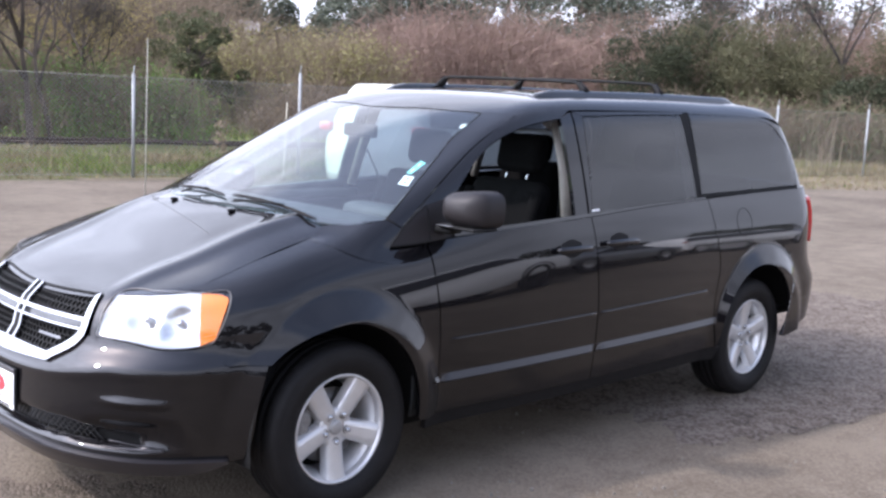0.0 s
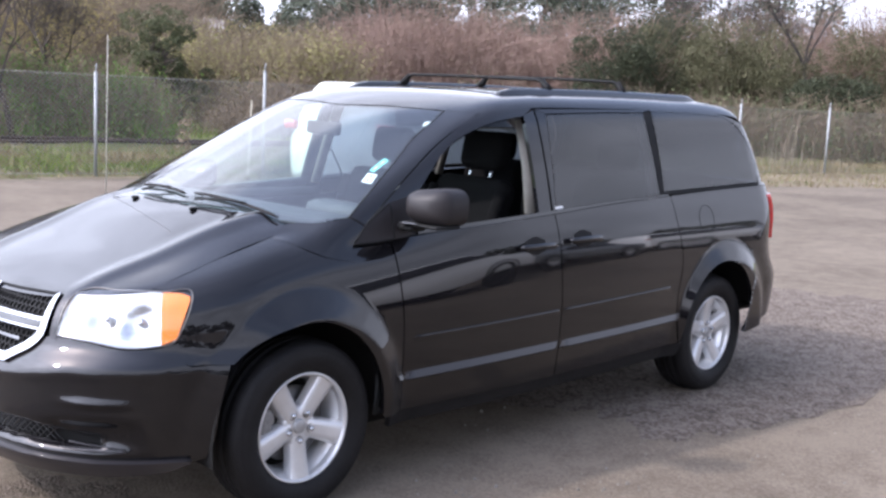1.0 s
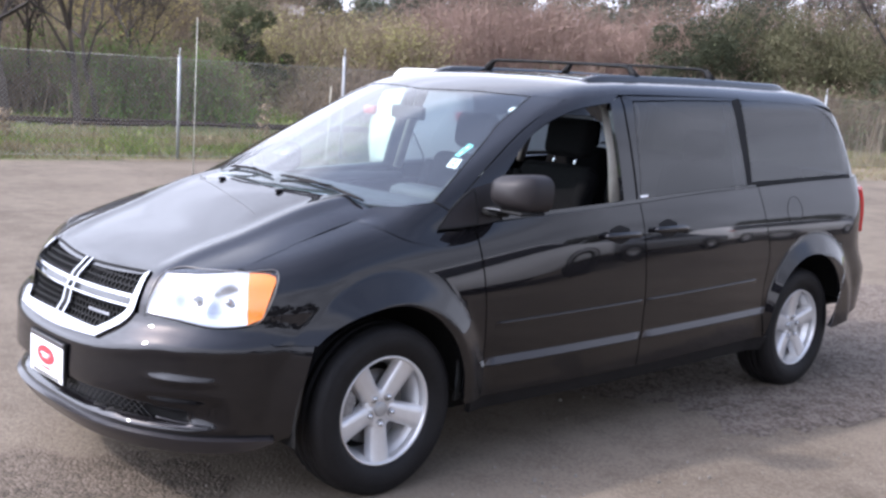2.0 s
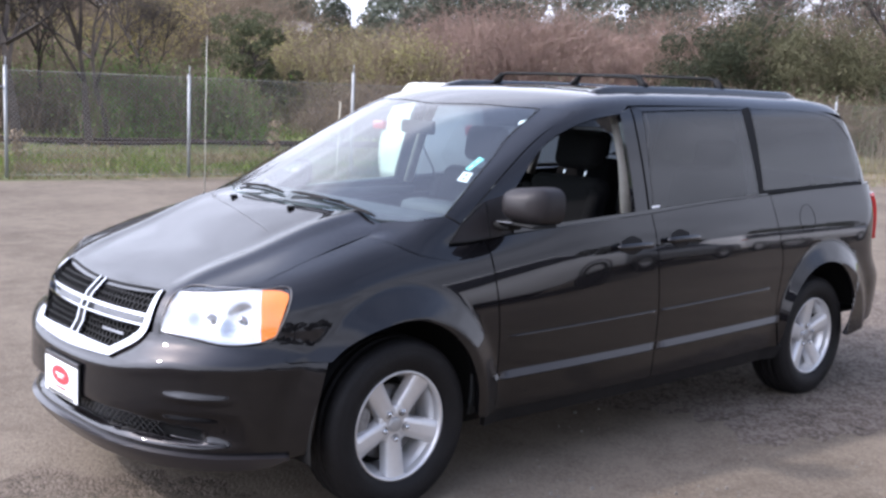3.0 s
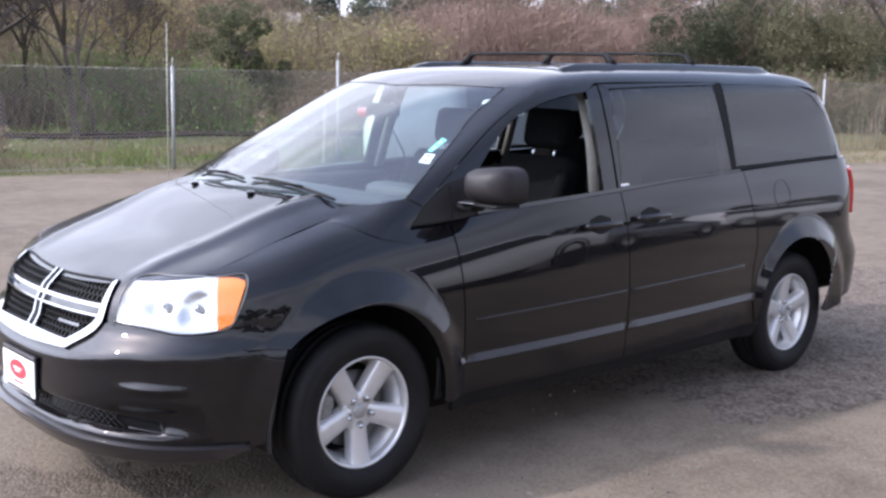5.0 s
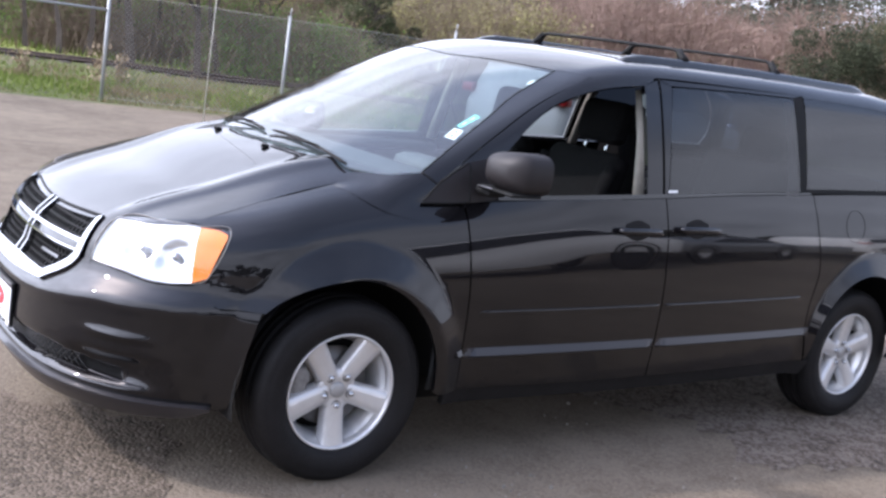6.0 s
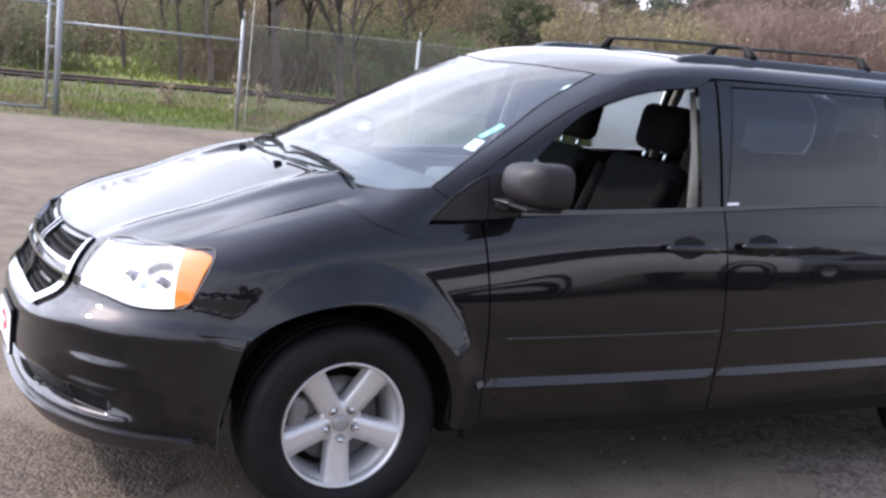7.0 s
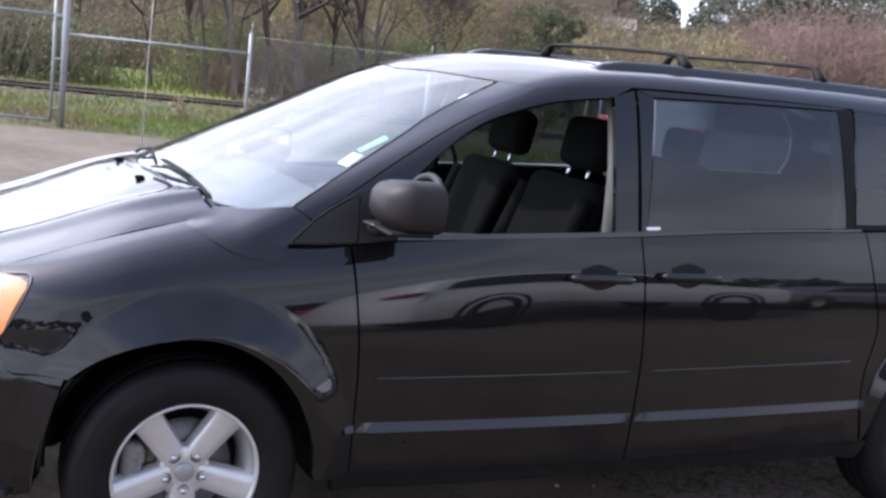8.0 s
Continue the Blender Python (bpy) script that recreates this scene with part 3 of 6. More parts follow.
# ---- wheels ----
def spoke(turn):
    bm = bmesh.new()
    rows = []
    for r, w in ((.040, .040), (.075, .0405), (.12, .0425), (.165, .0450), (.20, .0480), (.2215, .0520)):
        face = -.060 - .022 * (r / .22) ** 1.5
        rows.append([bm.verts.new((r, face + d, s)) for s, d in ((-w - .004, .045), (-w, .010), (-w + .007, 0), (-w * .3, -.001), (w * .3, -.001), (w - .007, 0), (w, .010), (w + .004, .045))])
    for a, b in zip(rows, rows[1:]):
        for k in range(7):
            bm.faces.new((a[k], a[k + 1], b[k + 1], b[k]))
    bmesh.ops.recalc_face_normals(bm, faces=bm.faces)
    for f in bm.faces:
        if f.normal.y > 0.3:
            f.normal_flip()
    return moved(bm, Matrix.Rotation(turn, 4, "Y"))


def make_wheel(turn):
    """A five-spoke alloy wheel at the origin, its face towards -y, with tyre, nuts, cap and brake."""
    rim = merge(lathe([(.2150, -.045), (.2185, -.078), (.2225, -.0950), (.2305, -.0965), (.2325, -.089), (.2315, -.07)], 64),
                lathe([(.001, -.058), (.055, -.062), (.078, -.062), (.083, -.052), (.084, -.02)], 40),
                )
    slim = Matrix.Diagonal((.951, 1, .951, 1))
    rim = part("wheel", moved(rim, slim), ALLOY, van, "silver five-spoke alloy wheel")
    for k in range(5):
        part("spoke", moved(spoke(turn + k * 2 * math.pi / 5), slim), ALLOY, rim)
    prof = [(.226, -.085), (.236, -.100), (.262, -.112), (.292, -.1165), (.312, -.114), (.318, -.111), (.321, -.1115), (.338, -.103), (.350, -.090), (.3575, -.072), (.3600, -.045), (.3540, -.043), (.3540, -.037), (.3615, -.035), (.362, -.006), (.355, -.004), (.355, .004), (.362, .006), (.3615, .035), (.354, .037), (.354, .043), (.360, .045), (.3575, .075), (.350, .09), (.335, .105), (.29, .116), (.24, .105), (.226, .085)]
    prof = [(.218 + (r - .226) * .967, y) for r, y in prof]
    tyre = lathe(prof, 96)
    for v in tyre.verts:
        if v.co.z < -.3415:
            v.co.z = -.3415
        r = math.hypot(v.co.x, v.co.z)
        if r > .338 and abs(v.co.y) > .05 and round(math.degrees(math.atan2(v.co.z, v.co.x)) / 3.75) % 2:
            v.co.x, v.co.z = v.co.x * .988, max(v.co.z * .988, -.3415)
    part("tyre", tyre, RUBBER, rim, "black rubber tyre")
    part("centre_cap", lathe([(.0005, -.072), (.022, -.0715), (.029, -.068), (.0305, -.06)], 28), HUB, rim, "grey centre cap")
    for k in range(5):
        a = turn + k * 2 * math.pi / 5
        nut = lathe([(.0005, -.079), (.008, -.078), (.0105, -.073), (.0105, -.055)], 10)
        # flat ring whose darker grey stands in for the recess's shade
        hole = lathe([(.0115, -.0634), (.0185, -.0642), (.020, -.0625)], 16)
        at = Matrix.Translation((.0585 * math.cos(a), 0, -.0585 * math.sin(a)))
        part("lug_nut", moved(nut, at), CHROME, rim)
        part("nut_seat", moved(hole, at), STEEL, rim)
    part("rim_barrel", lathe([(.186, .09), (.181, .0), (.196, -.040), (.2075, -.060)], 48), ALLOY, rim, "shaded inside of the rim")
    part("brake_disc", lathe([(.05, -.005), (.15, -.012), (.152, .002), (.05, .008)], 48), STEEL, rim)
    cal = merge(box((.060, .07, .14), (-.150, -.018, .02), .016), box((.03, .05, .05), (-.130, -.030, .05), .010))
    part("brake_caliper", cal, CALIPER, rim)
    part("hub_shade", lathe([(.001, .06), (.2, .06)], 40), BLACK, rim)
    return rim


for ax, turn in ((0.0, math.pi / 2), (3.065, -math.pi / 2)):
    w = make_wheel(turn)
    w.matrix_basis = van.matrix_basis.inverted() @ pose(ax, -.825, .342)
    copy_thing(w, van.matrix_basis.inverted() @ pose(ax, .825, .342, 0, 0, 180))
    bm = bmesh.new()
    rows = []
    for y in (-.925, -.44):
        rows.append([bm.verts.new((ax + (-.43 * math.cos(radians(a))), y, .352 + .462 * math.sin(radians(a)))) for a in range(-9 if ax == 0 else 0, 181 if ax == 0 else 163, 9)])
    for a, b in zip(rows[0], rows[0][1:]):
        i = rows[0].index(a)
        bm.faces.new((a, b, rows[1][i + 1], rows[1][i]))
    bm.faces.new(rows[1])
    liner = part("wheel_liner", bm, BLACK, van, "black plastic wheel arch liner")
    mirror_mesh(liner)

part("underbody", merge(box((2.2, 1.5, .16), (1.54, 0, .31), .03), box((.5, .9, .18), (-.55, 0, .36), .03), box((.5, 1.2, .2), (3.7, 0, .42), .03)), BLACK, van, "black underbody")

# ---- inner shell, dark, behind the gaps ----
panel("inner_panel", lower, "side", coons([(.44, .30), (2.62, .32)], [(.46, 1.02), (2.62, 1.12)], nu=20, nv=10), DASH, van, proud=-.085, deep=.01, both=True)
panel("inner_panel", lower, "side", coons([(3.52, .45), (3.75, .45)], [(3.52, 1.15), (3.75, 1.15)], nu=6, nv=10), DASH, van, proud=-.05, deep=.01, both=True)
panel("inner_panel", lower, "side", coons([(2.6, .86), (3.6, .86)], [(2.6, 1.15), (3.6, 1.15)], nu=10, nv=5), DASH, van, proud=-.06, deep=.01, both=True)
pb = turn_front(-.40, -.85)
panel("front_backing", lower, "front", coons([(pb, .36), (-pb, .36)], [(pb, .84), (-pb, .84)], nu=40, nv=10), BLACK, van, proud=-.085, deep=.01)
panel("engine_cover", lower, "top", coons([(-.70, -.66), (.25, -.70)], [(-.70, .66), (.25, .70)], nu=16, nv=16), BLACK, van, proud=-.055, deep=.01)

# ---- headlights ----
hb = [(turn_front(-.80, -.495), .745), (turn_front(-.734, -.614), .735), (turn_front(-.663, -.71), .721), (turn_front(-.58, -.78), .730), (turn_front(-.515, -.815), .758)]
ht = [(turn_front(-.714, -.474), .886), (turn_front(-.619, -.614), .907), (turn_front(-.522, -.724), .913), (turn_front(-.437, -.790), .912)]
lamp = panel("headlight", lower, "front", coons(hb, ht, nu=40, nv=20), LENS, van, "clear headlight with amber turn lamp", proud=.007, deep=.012)
lamp.visible_shadow = False
gl = coons(hb, ht, nu=41, nv=21)
rp, rn = onto(lower, "front", gl)
gu, gw = np.meshgrid(np.linspace(0, 1, 41), np.linspace(0, 1, 21))
dent = .030 * np.sin(np.linspace(0, math.pi, 41))[None, :] ** .5 * np.sin(np.linspace(0, math.pi, 21))[:, None] ** .5
for cu, cw, cr in ((.34, .52, .13), (.64, .50, .14)):
    away = np.hypot((gu - cu) / cr, (gw - cw) / (cr * 2.4))
    dent = dent + .018 * np.exp(-away ** 4)
rp2 = rp - rn * dent[..., None]


def share(grid, lo, hi, n):
    """The part of a grid between two slanting borders lo and hi (a share of the width, row by row)."""
    u = np.linspace(0, 1, grid.shape[1])
    return np.stack([np.stack([np.interp(np.linspace(a, b, n), u, row[:, k]) for k in range(3)], -1) for row, a, b in zip(grid, lo, hi)])


border = np.linspace(.87, .755, 21)  # the amber lens begins here
part("reflector", sheet(share(rp2, border * 0, border, 34), share(rn, border * 0, border, 34), -.001, .004), REFLECTOR, lamp, "bright silver reflector")
part("turn_lamp", sheet(share(rp - rn * (dent * .15)[..., None], border, border * 0 + 1, 9), share(rn, border, border * 0 + 1, 9), -.0015, .004), AMBER, lamp, "amber turn lamp")
for cu, cw in ((14, 11), (26, 10)):
    q, qn = Vector(rp2[cw, cu]), Vector(rn[cw, cu])
    part("bulb", tube([q, q + qn * .018, q + qn * .024], [.016, .013, .005], 12), REFLECTOR, lamp, "bright bulb shield")
rimp = onto(lower, "front", np.array([fair(hb + ht[::-1] + hb[:1], 90)]))
part("lamp_edge", tube((rimp[0][0] + rimp[1][0] * .003).tolist(), .0022, 6, closed=True), STEEL, lamp)
mirrored = mirror_mesh(lamp)
mirrored.visible_shadow = False
for ob in list(lamp.children):
    if ob.name != "turn_lamp":
        mirror_mesh(ob, parent=mirrored)

# ---- grille ----
gT, gB = turn_front(-.76, -.425), turn_front(-.887, -.335)
grille = panel("grille", lower, "front", coons([(gB, .645), (0, .630), (-gB, .645)], [(gT, .868), (0, .855), (-gT, .868)], [(gB, .645), (gT * .985, .76), (gT, .868)], [(-gB, .645), (-gT * .985, .76), (-gT, .868)], nu=40, nv=12), BLACK, van, "chrome crosshair grille with black honeycomb mesh", proud=-.022, deep=.01)


def grille_strip(low, high, n=30, proud=.013, mat=CHROME):
    return panel("chrome_bar", lower, "front", coons(low, high, nu=n, nv=5), mat, grille, proud=proud, deep=.036)


grille_strip([(gB * .99, .630), (0, .614), (-gB * .99, .630)], [(gB * 1.02, .652), (gB * .5, .652), (0, .652), (-gB * .5, .652), (-gB * 1.02, .652)])
# no bar along the top: this black strip paints the hood edge's shadow
grille_strip([(gT, .870), (0, .855), (-gT, .870)], [(gT, .875), (0, .860), (-gT, .875)], 30, .004, BLACK)
for s in (1, -1):
    outer = [(s * gB, .634), (s * gT * .90, .69), (s * gT * 1.0, .76), (s * gT, .872)]
    inner = [(s * gB * .92, .652), (s * gT * .835, .705), (s * gT * .945, .765), (s * gT * .960, .862)]
    grille_strip(inner, outer, 16)
    grille_strip([(s * gT * .965, .753), (s * .03, .746)], [(s * gT * .965, .759), (s * .03, .753)], 20)
    grille_strip([(s * gT * .965, .783), (s * .03, .776)], [(s * gT * .965, .793), (s * .03, .787)], 20)
    # gloss black darkens the recess between the two bars by colour
    grille_strip([(s * gT * .965, .759), (s * .03, .753)], [(s * gT * .965, .783), (s * .03, .776)], 20, -.006, GLOSS_BLACK)
    grille_strip([(s * .019, .645), (s * .031, .645)], [(s * .017, .858), (s * .029, .858)], 4, .010)
grille_strip([(-.019, .645), (.019, .645)], [(-.018, .75), (.018, .75)], 6, -.006, STEEL)
grille_strip([(-.018, .79), (.018, .79)], [(-.017, .858), (.017, .858)], 6, -.006, STEEL)
# honeycomb wires
cells = []
for j in range(11):
    for i in range(-18, 19):
        cells.append(((i + .5 * (j % 2)) * .0255, .650 + j * .0202))
lim = lambda a, z: abs(a) < abs(gT) * .95 * (.80 + .20 * min(1, (z - .64) / .12)) and abs(a) > .035 and not .742 < z < .797
hexa = []
for a, z in cells:
    if lim(a, z):
        hexa += [(a + .0147 * s * math.sin(k * math.pi / 3), z + .0135 * s * math.cos(k * math.pi / 3)) for k in range(6) for s in (1, .80)]
hp, hn = onto(lower, "front", np.array([hexa]))
bm = bmesh.new()
hv = [bm.verts.new(p) for p in hp[0] - hn[0] * .006]
hw = [bm.verts.new(p) for p in hp[0] - hn[0] * .016]
for c in range(0, len(hv), 12):
    for k in range(6):
        a, b = c + 2 * k, c + 2 * ((k + 1) % 6)
        bm.faces.new((hv[a], hv[b], hv[b + 1], hv[a + 1]))
        bm.faces.new((hv[a + 1], hv[b + 1], hw[b + 1], hw[a + 1]))
part("grille_mesh", bm, BLACK, grille, "black honeycomb mesh", smooth=False)
panel("name_plate", lower, "front", coons([(-.30, .702), (-.17, .702)], [(-.30, .712), (-.17, .712)], nu=8, nv=3), SATIN, grille, "plain silver maker's plate", proud=.006, deep=.008).matrix_basis = Matrix.Identity(4)

# ---- plate on the bumper ----
plate = part("plate_holder", box((.012, .318, .166), (-.9645, -.017, .487), .004), BLACK, van, "black dealer plate frame with white card")
part("plate_card", box((.004, .300, .118), (-.9715, -.017, .488), .001), WHITE, plate, "white dealer card")
oval = bmesh.new()
bmesh.ops.create_cone(oval, cap_ends=True, segments=36, radius1=.5, radius2=.5, depth=.003)
bmesh.ops.transform(oval, matrix=Matrix.Translation((-.9745, -.017, .494)) @ Matrix.Rotation(radians(90), 4, "Y") @ Matrix.Diagonal((.072, .16, 1, 1)), verts=oval.verts)
part("emblem", oval, PRINT_RED, plate, "red oval emblem", smooth=False)
part("print_bar", box((.002, .08, .006), (-.9768, -.017, .497), 0), WHITE, plate)
part("print_bar", box((.002, .05, .005), (-.9768, -.017, .486), 0), WHITE, plate)
part("print_bar", box((.002, .09, .008), (-.9745, -.017, .444), 0), PRINT_RED, plate)
part("print_bar", box((.003, .30, .019), (-.9715, -.017, .418), .001), WHITE, plate)
part("print_bar", box((.003, .30, .016), (-.9715, -.017, .559), .001), SATIN, plate)
for k in range(10):
    part("print_bar", box((.002, .014, .012), (-.9740, -.017 + (k - 4.5) * .024, .418), 0), PRINT_BLACK, plate)

# ---- bumper details ----
for s in (1, -1):
    pts = onto(lower, "front", np.array([fair([(s * turn_front(-.80, -.60), .384), (s * turn_front(-.735, -.69), .372), (s * turn_front(-.685, -.745), .362), (s * turn_front(-.675, -.755), .350), (s * turn_front(-.735, -.69), .352), (s * turn_front(-.82, -.57), .357)], 26)]))
    part("fog_trim", tube((pts[0][0] - pts[1][0] * .002).tolist(), .0026, 6), LIP, bumper, "dark grey trim line round the fog lamp pocket")
wires = []
for i in range(-18, 19):
    for d in (-1, 1):
        a = fair([(i * .026 - d * .04, .352), (i * .026 + d * .04, .438)], 5)
        q, qn = onto(lower, "front", np.array([a]))
        wires.append(tube((q[0] - qn[0] * .042).tolist(), .003, 4))
part("intake_mesh", merge(*wires), GLOSS_BLACK, bumper, "black plastic intake mesh")


# ---- side mouldings ----
def ledge(x0, x1, z0, z1, section, name, parent, label, far):
    """A moulding along the side from x0 to x1, its foot rising from z0 to z1: section of (out, up)."""
    n = 40
    xs = np.linspace(x0, x1, n)
    zs = np.linspace(z0, z1, n)
    rows = []
    for out, up in section:
        p, nrm = onto(lower, "side", np.stack([xs, zs + up], -1)[None])
        taper = np.clip(np.minimum(np.arange(n), np.arange(n)[::-1]) / 1.5, 0, 1)
        rows.append(p[0] + nrm[0] * (out * taper + .0006)[:, None])
    bm = bmesh.new()
    v = [[bm.verts.new(c) for c in r] for r in rows]
    for a, b in zip(v, v[1:]):
        for i in range(n - 1):
            f = bm.faces.new((a[i], a[i + 1], b[i + 1], b[i]))
    bmesh.ops.recalc_face_normals(bm, faces=bm.faces)
    bm.normal_update()
    if sum(f.normal.y for f in bm.faces) > 0:
        bmesh.ops.reverse_faces(bm, faces=bm.faces)
    for e in bm.edges:
        e.smooth = False
    # the lower moulding takes a grey about twice as light as the paint
    ob = part(name, bm, MOULDING if section is LOW else PAINT, parent, label)
    mirror_mesh(ob, parent=far)


LOW = [(-.002, -.022), (.012, -.016), (.016, -.010), (.0005, .019)]
for x0, x1, door, far in ((.508, 1.508, door_front, door_front_far), (1.523, 2.60, door_slide, door_slide_far)):
    za, zb = .486 + (x0 - .5) * .0115, .486 + (x1 - .5) * .0115
    ledge(x0, x1, za, zb, LOW, "lower_moulding", door, "grey lower moulding, lighter than the body", far)
    ledge(max(x0, .55), min(x1, 2.49), .645 + (x0 - .55) * .018, .645 + (x1 - .55) * .018, [(-.001, -.014), (.0055, -.011), (.0065, .007), (.005, .011), (-.001, .013)], "side_moulding", door, "body-coloured side moulding", far)
ledge(.462, .496, .484, .486, [(-.002, -.014), (.008, -.010), (.010, -.006), (.0005, .014)], "lower_moulding", van, "", van)


# ---- handles, mirrors, badges ----
def handle(x0, x1, z, door, far, lock):
    q, nq = onto(lower, "side", np.array([[(x0, z), ((x0 + x1) / 2, z), (x1, z)]]))
    y = q[0, :, 1]
    xs = np.linspace(x0, x1, 15)
    ys = np.interp(xs, [x0, (x0 + x1) / 2, x1], y) - .012 - .026 * np.sin(np.linspace(0, math.pi, 15)) ** .35
    bar = tube([(a, b, z + .004 * math.sin(math.pi * k / 14)) for k, (a, b) in enumerate(zip(xs, ys))], [.006] + [.0125] * 13 + [.006], 10, flat=1.25)
    ob = part("handle", bar, PAINT, door, "body-coloured pull handle")
    mirror_mesh(ob, parent=far)
    m = (x0 + x1) / 2
    g = coons([(m - .070, z - .022), (m, z - .042), (m + .070, z - .022)], [(m - .070, z + .026), (m, z + .044), (m + .070, z + .026)], nu=14, nv=8)
    p, nrm = onto(lower, "side", g)
    # no dish is cut: a flat dark sheet stands in for its shade
    cup = part("handle_cup", sheet(p, nrm, .0012, .004), RUBBER, ob, "flat dark sheet for the shaded recess behind the handle")
    if lock:
        pin = lathe([(.0005, -.004), (.008, -.003), (.009, .004)], 14)
        part("lock_cylinder", moved(pin, Matrix.Translation((x1 - .012, y[2] - .030, z))), CHROME, ob)


handle(1.185, 1.435, .990, door_front, door_front_far, True)
handle(1.545, 1.80, 1.004, door_slide, door_slide_far, False)


def side_mirror(s):
    """s: -1 for the driver's side."""
    bm = bmesh.new()
    n, m = 24, 9
    rings = []
    for i in range(m):
        t = i / (m - 1)
        x = .47 + .155 * t
        k = (1 - (1 - min(1, t * 2.2)) ** 2.4) ** .5 if t < .45 else 1.0
        k = max(k, .45)
        ring = []
        for j in range(n):
            a = 2 * math.pi * j / n
            ca, sa = math.cos(a), math.sin(a)
            e = 2 / 3.2
            dy = .110 * k * math.copysign(abs(ca) ** e, ca)
            dz = .074 * k * math.copysign(abs(sa) ** e, sa) * (1 - .16 * (dy / .118) * -1)
            ring.append(bm.verts.new((x + .02 * dy / .118, s * (1.015 + dy), 1.212 + dz)))
        rings.append(ring)
    for a, b in zip(rings, rings[1:]):
        for j in range(n):
            bm.faces.new((a[j], a[(j + 1) % n], b[(j + 1) % n], b[j]))
    bm.faces.new(rings[0])
    bmesh.ops.recalc_face_normals(bm, faces=bm.faces)
    par = door_front if s < 0 else door_front_far
    ob = part("mirror", bm, MIRROR_CAP, par, "body-coloured door mirror")
    gl = box((.006, .190, .118), (.620, s * 1.015, 1.212), .003, Matrix.Rotation(-s * .168, 4, "Z"))
    part("mirror_glass", gl, CHROME, ob, "mirror glass")
    part("mirror_skirt", merge(box((.14, .215, .014), (.55, s * 1.0, 1.136), .007), box((.085, .10, .030), (.540, s * .90, 1.116), .012)), BLACK, ob, "black mirror foot")
    part("mirror_brow", tube([(.475, s * (.90 + .23 * t), 1.138 + .004 * math.sin(t * 3)) for t in np.linspace(0, .40, 9)], .0025, 6), SATIN, ob)


side_mirror(-1)
side_mirror(1)
fold = Matrix.Translation((.57, .90, 0)) @ Matrix.Rotation(radians(-90), 4, "Z") @ Matrix.Translation((-.57, -.93, -.03))
for ob in door_front_far.children:
    if ob.name.startswith("mirror"):
        ob.matrix_basis = fold  # the passenger's mirror is folded in

p, nrm = onto(upper, "side", coons([(1.512, 1.150), (1.568, 1.153)], [(1.512, 1.160), (1.568, 1.163)], nu=4, nv=2))
part("window_label", sheet(p, nrm, .0015, .002), WHITE, door_slide)

# fuel door on the driver's side
th = np.linspace(0, 2 * math.pi, 41)
ring, rn2 = onto(lower, "side", np.array([[(2.862 + .078 * math.cos(a), 1.042 + .078 * math.sin(a)) for a in th[:-1]]]))
part("fuel_door_gap", tube((ring[0] + rn2[0] * .0005).tolist(), .0013, 5, closed=True), BLACK, van, "thin round gap of the fuel door")

# ---- roof rails and crossbars ----
def roof_point(x, y, up=0.0):
    p, nrm = onto(upper, "top", np.array([[(x, y)]]))
    return Vector(p[0, 0]) + Vector((0, 0, up))


for s in (-1, 1):
    bm = bmesh.new()
    rows = []
    for x in np.linspace(1.43, 3.24, 44):
        t = (x - 1.43) / 1.81
        h = .026 * min(1, (t / .07) ** .5 if t > 0 else 0, ((1 - t) / .05) ** .5 if t < 1 else 0) + .003
        y = s * (.530 + .012 * math.sin(math.pi * t))
        b = roof_point(x, y)
        rows.append([bm.verts.new(b + Vector((0, s * dy, dz))) for dy, dz in ((.034, -.014), (.026, h * .55), (.012, h), (-.008, h), (-.022, h * .55), (-.03, -.006))])
    for a, b in zip(rows, rows[1:]):
        for k in range(5):
            bm.faces.new((a[k], a[k + 1], b[k + 1], b[k]))
    bm.faces.new(rows[0])
    bm.faces.new(rows[-1])
    bmesh.ops.recalc_face_normals(bm, faces=bm.faces)
    part("roof_rail", bm, GLOSS_BLACK, van, "black roof rail")
for x, lift in ((1.838, .030), (2.502, .038)):
    pts = []
    for t in np.linspace(-1, 1, 41):
        y = t * .515
        end = max(0, (abs(t) - .93) / .07)
        z = roof_point(x, math.copysign(.5, y)).z + .020 + (lift + .018) * (1 - end ** 1.5) + .005 * (1 - t * t)
        pts.append((x, y, z))
    bar = part("crossbar", tube(pts, .014, 10, flat=.6), BLACK, van, "black roof crossbar")
    for s in (-1, 1):
        part("bar_foot", tube([(x, s * .540, roof_point(x, s * .53).z + .022), (x, s * .525, roof_point(x, s * .53).z + .040), (x, s * .495, roof_point(x, s * .5).z + lift + .036)], [.026, .020, .015], 8, flat=.8), BLACK, bar)

# ---- wipers, nozzles, aerial, labels on the windscreen ----
hood_back = fair([(.270, -.684), (.190, -.645), (.092, -.528), (.042, -.33), (.022, 0), (.042, .33), (.092, .528), (.190, .645), (.270, .684)], 49)
low_edge = onto(lower, "top", hood_back[None] - np.array([.02, 0]))[0][0] - np.array([0, 0, .004])
glass_foot = base + flip(base[:-1])[::-1]
high_edge = onto(upper, "tube", fair(glass_foot, 49)[None])[0][0] - np.array([.006, 0, .012])
bm = bmesh.new()
strip = [[bm.verts.new(a + (b - a) * t + np.array([0, 0, -.004 * math.sin(math.pi * t)])) for a, b in zip(low_edge, high_edge)] for t in (0, .35, .7, 1)]
for a, b in zip(strip, strip[1:]):
    for i in range(48):
        bm.faces.new((a[i], a[i + 1], b[i + 1], b[i]))
part("cowl", bm, COWL, van, "black plastic cowl below the windscreen")


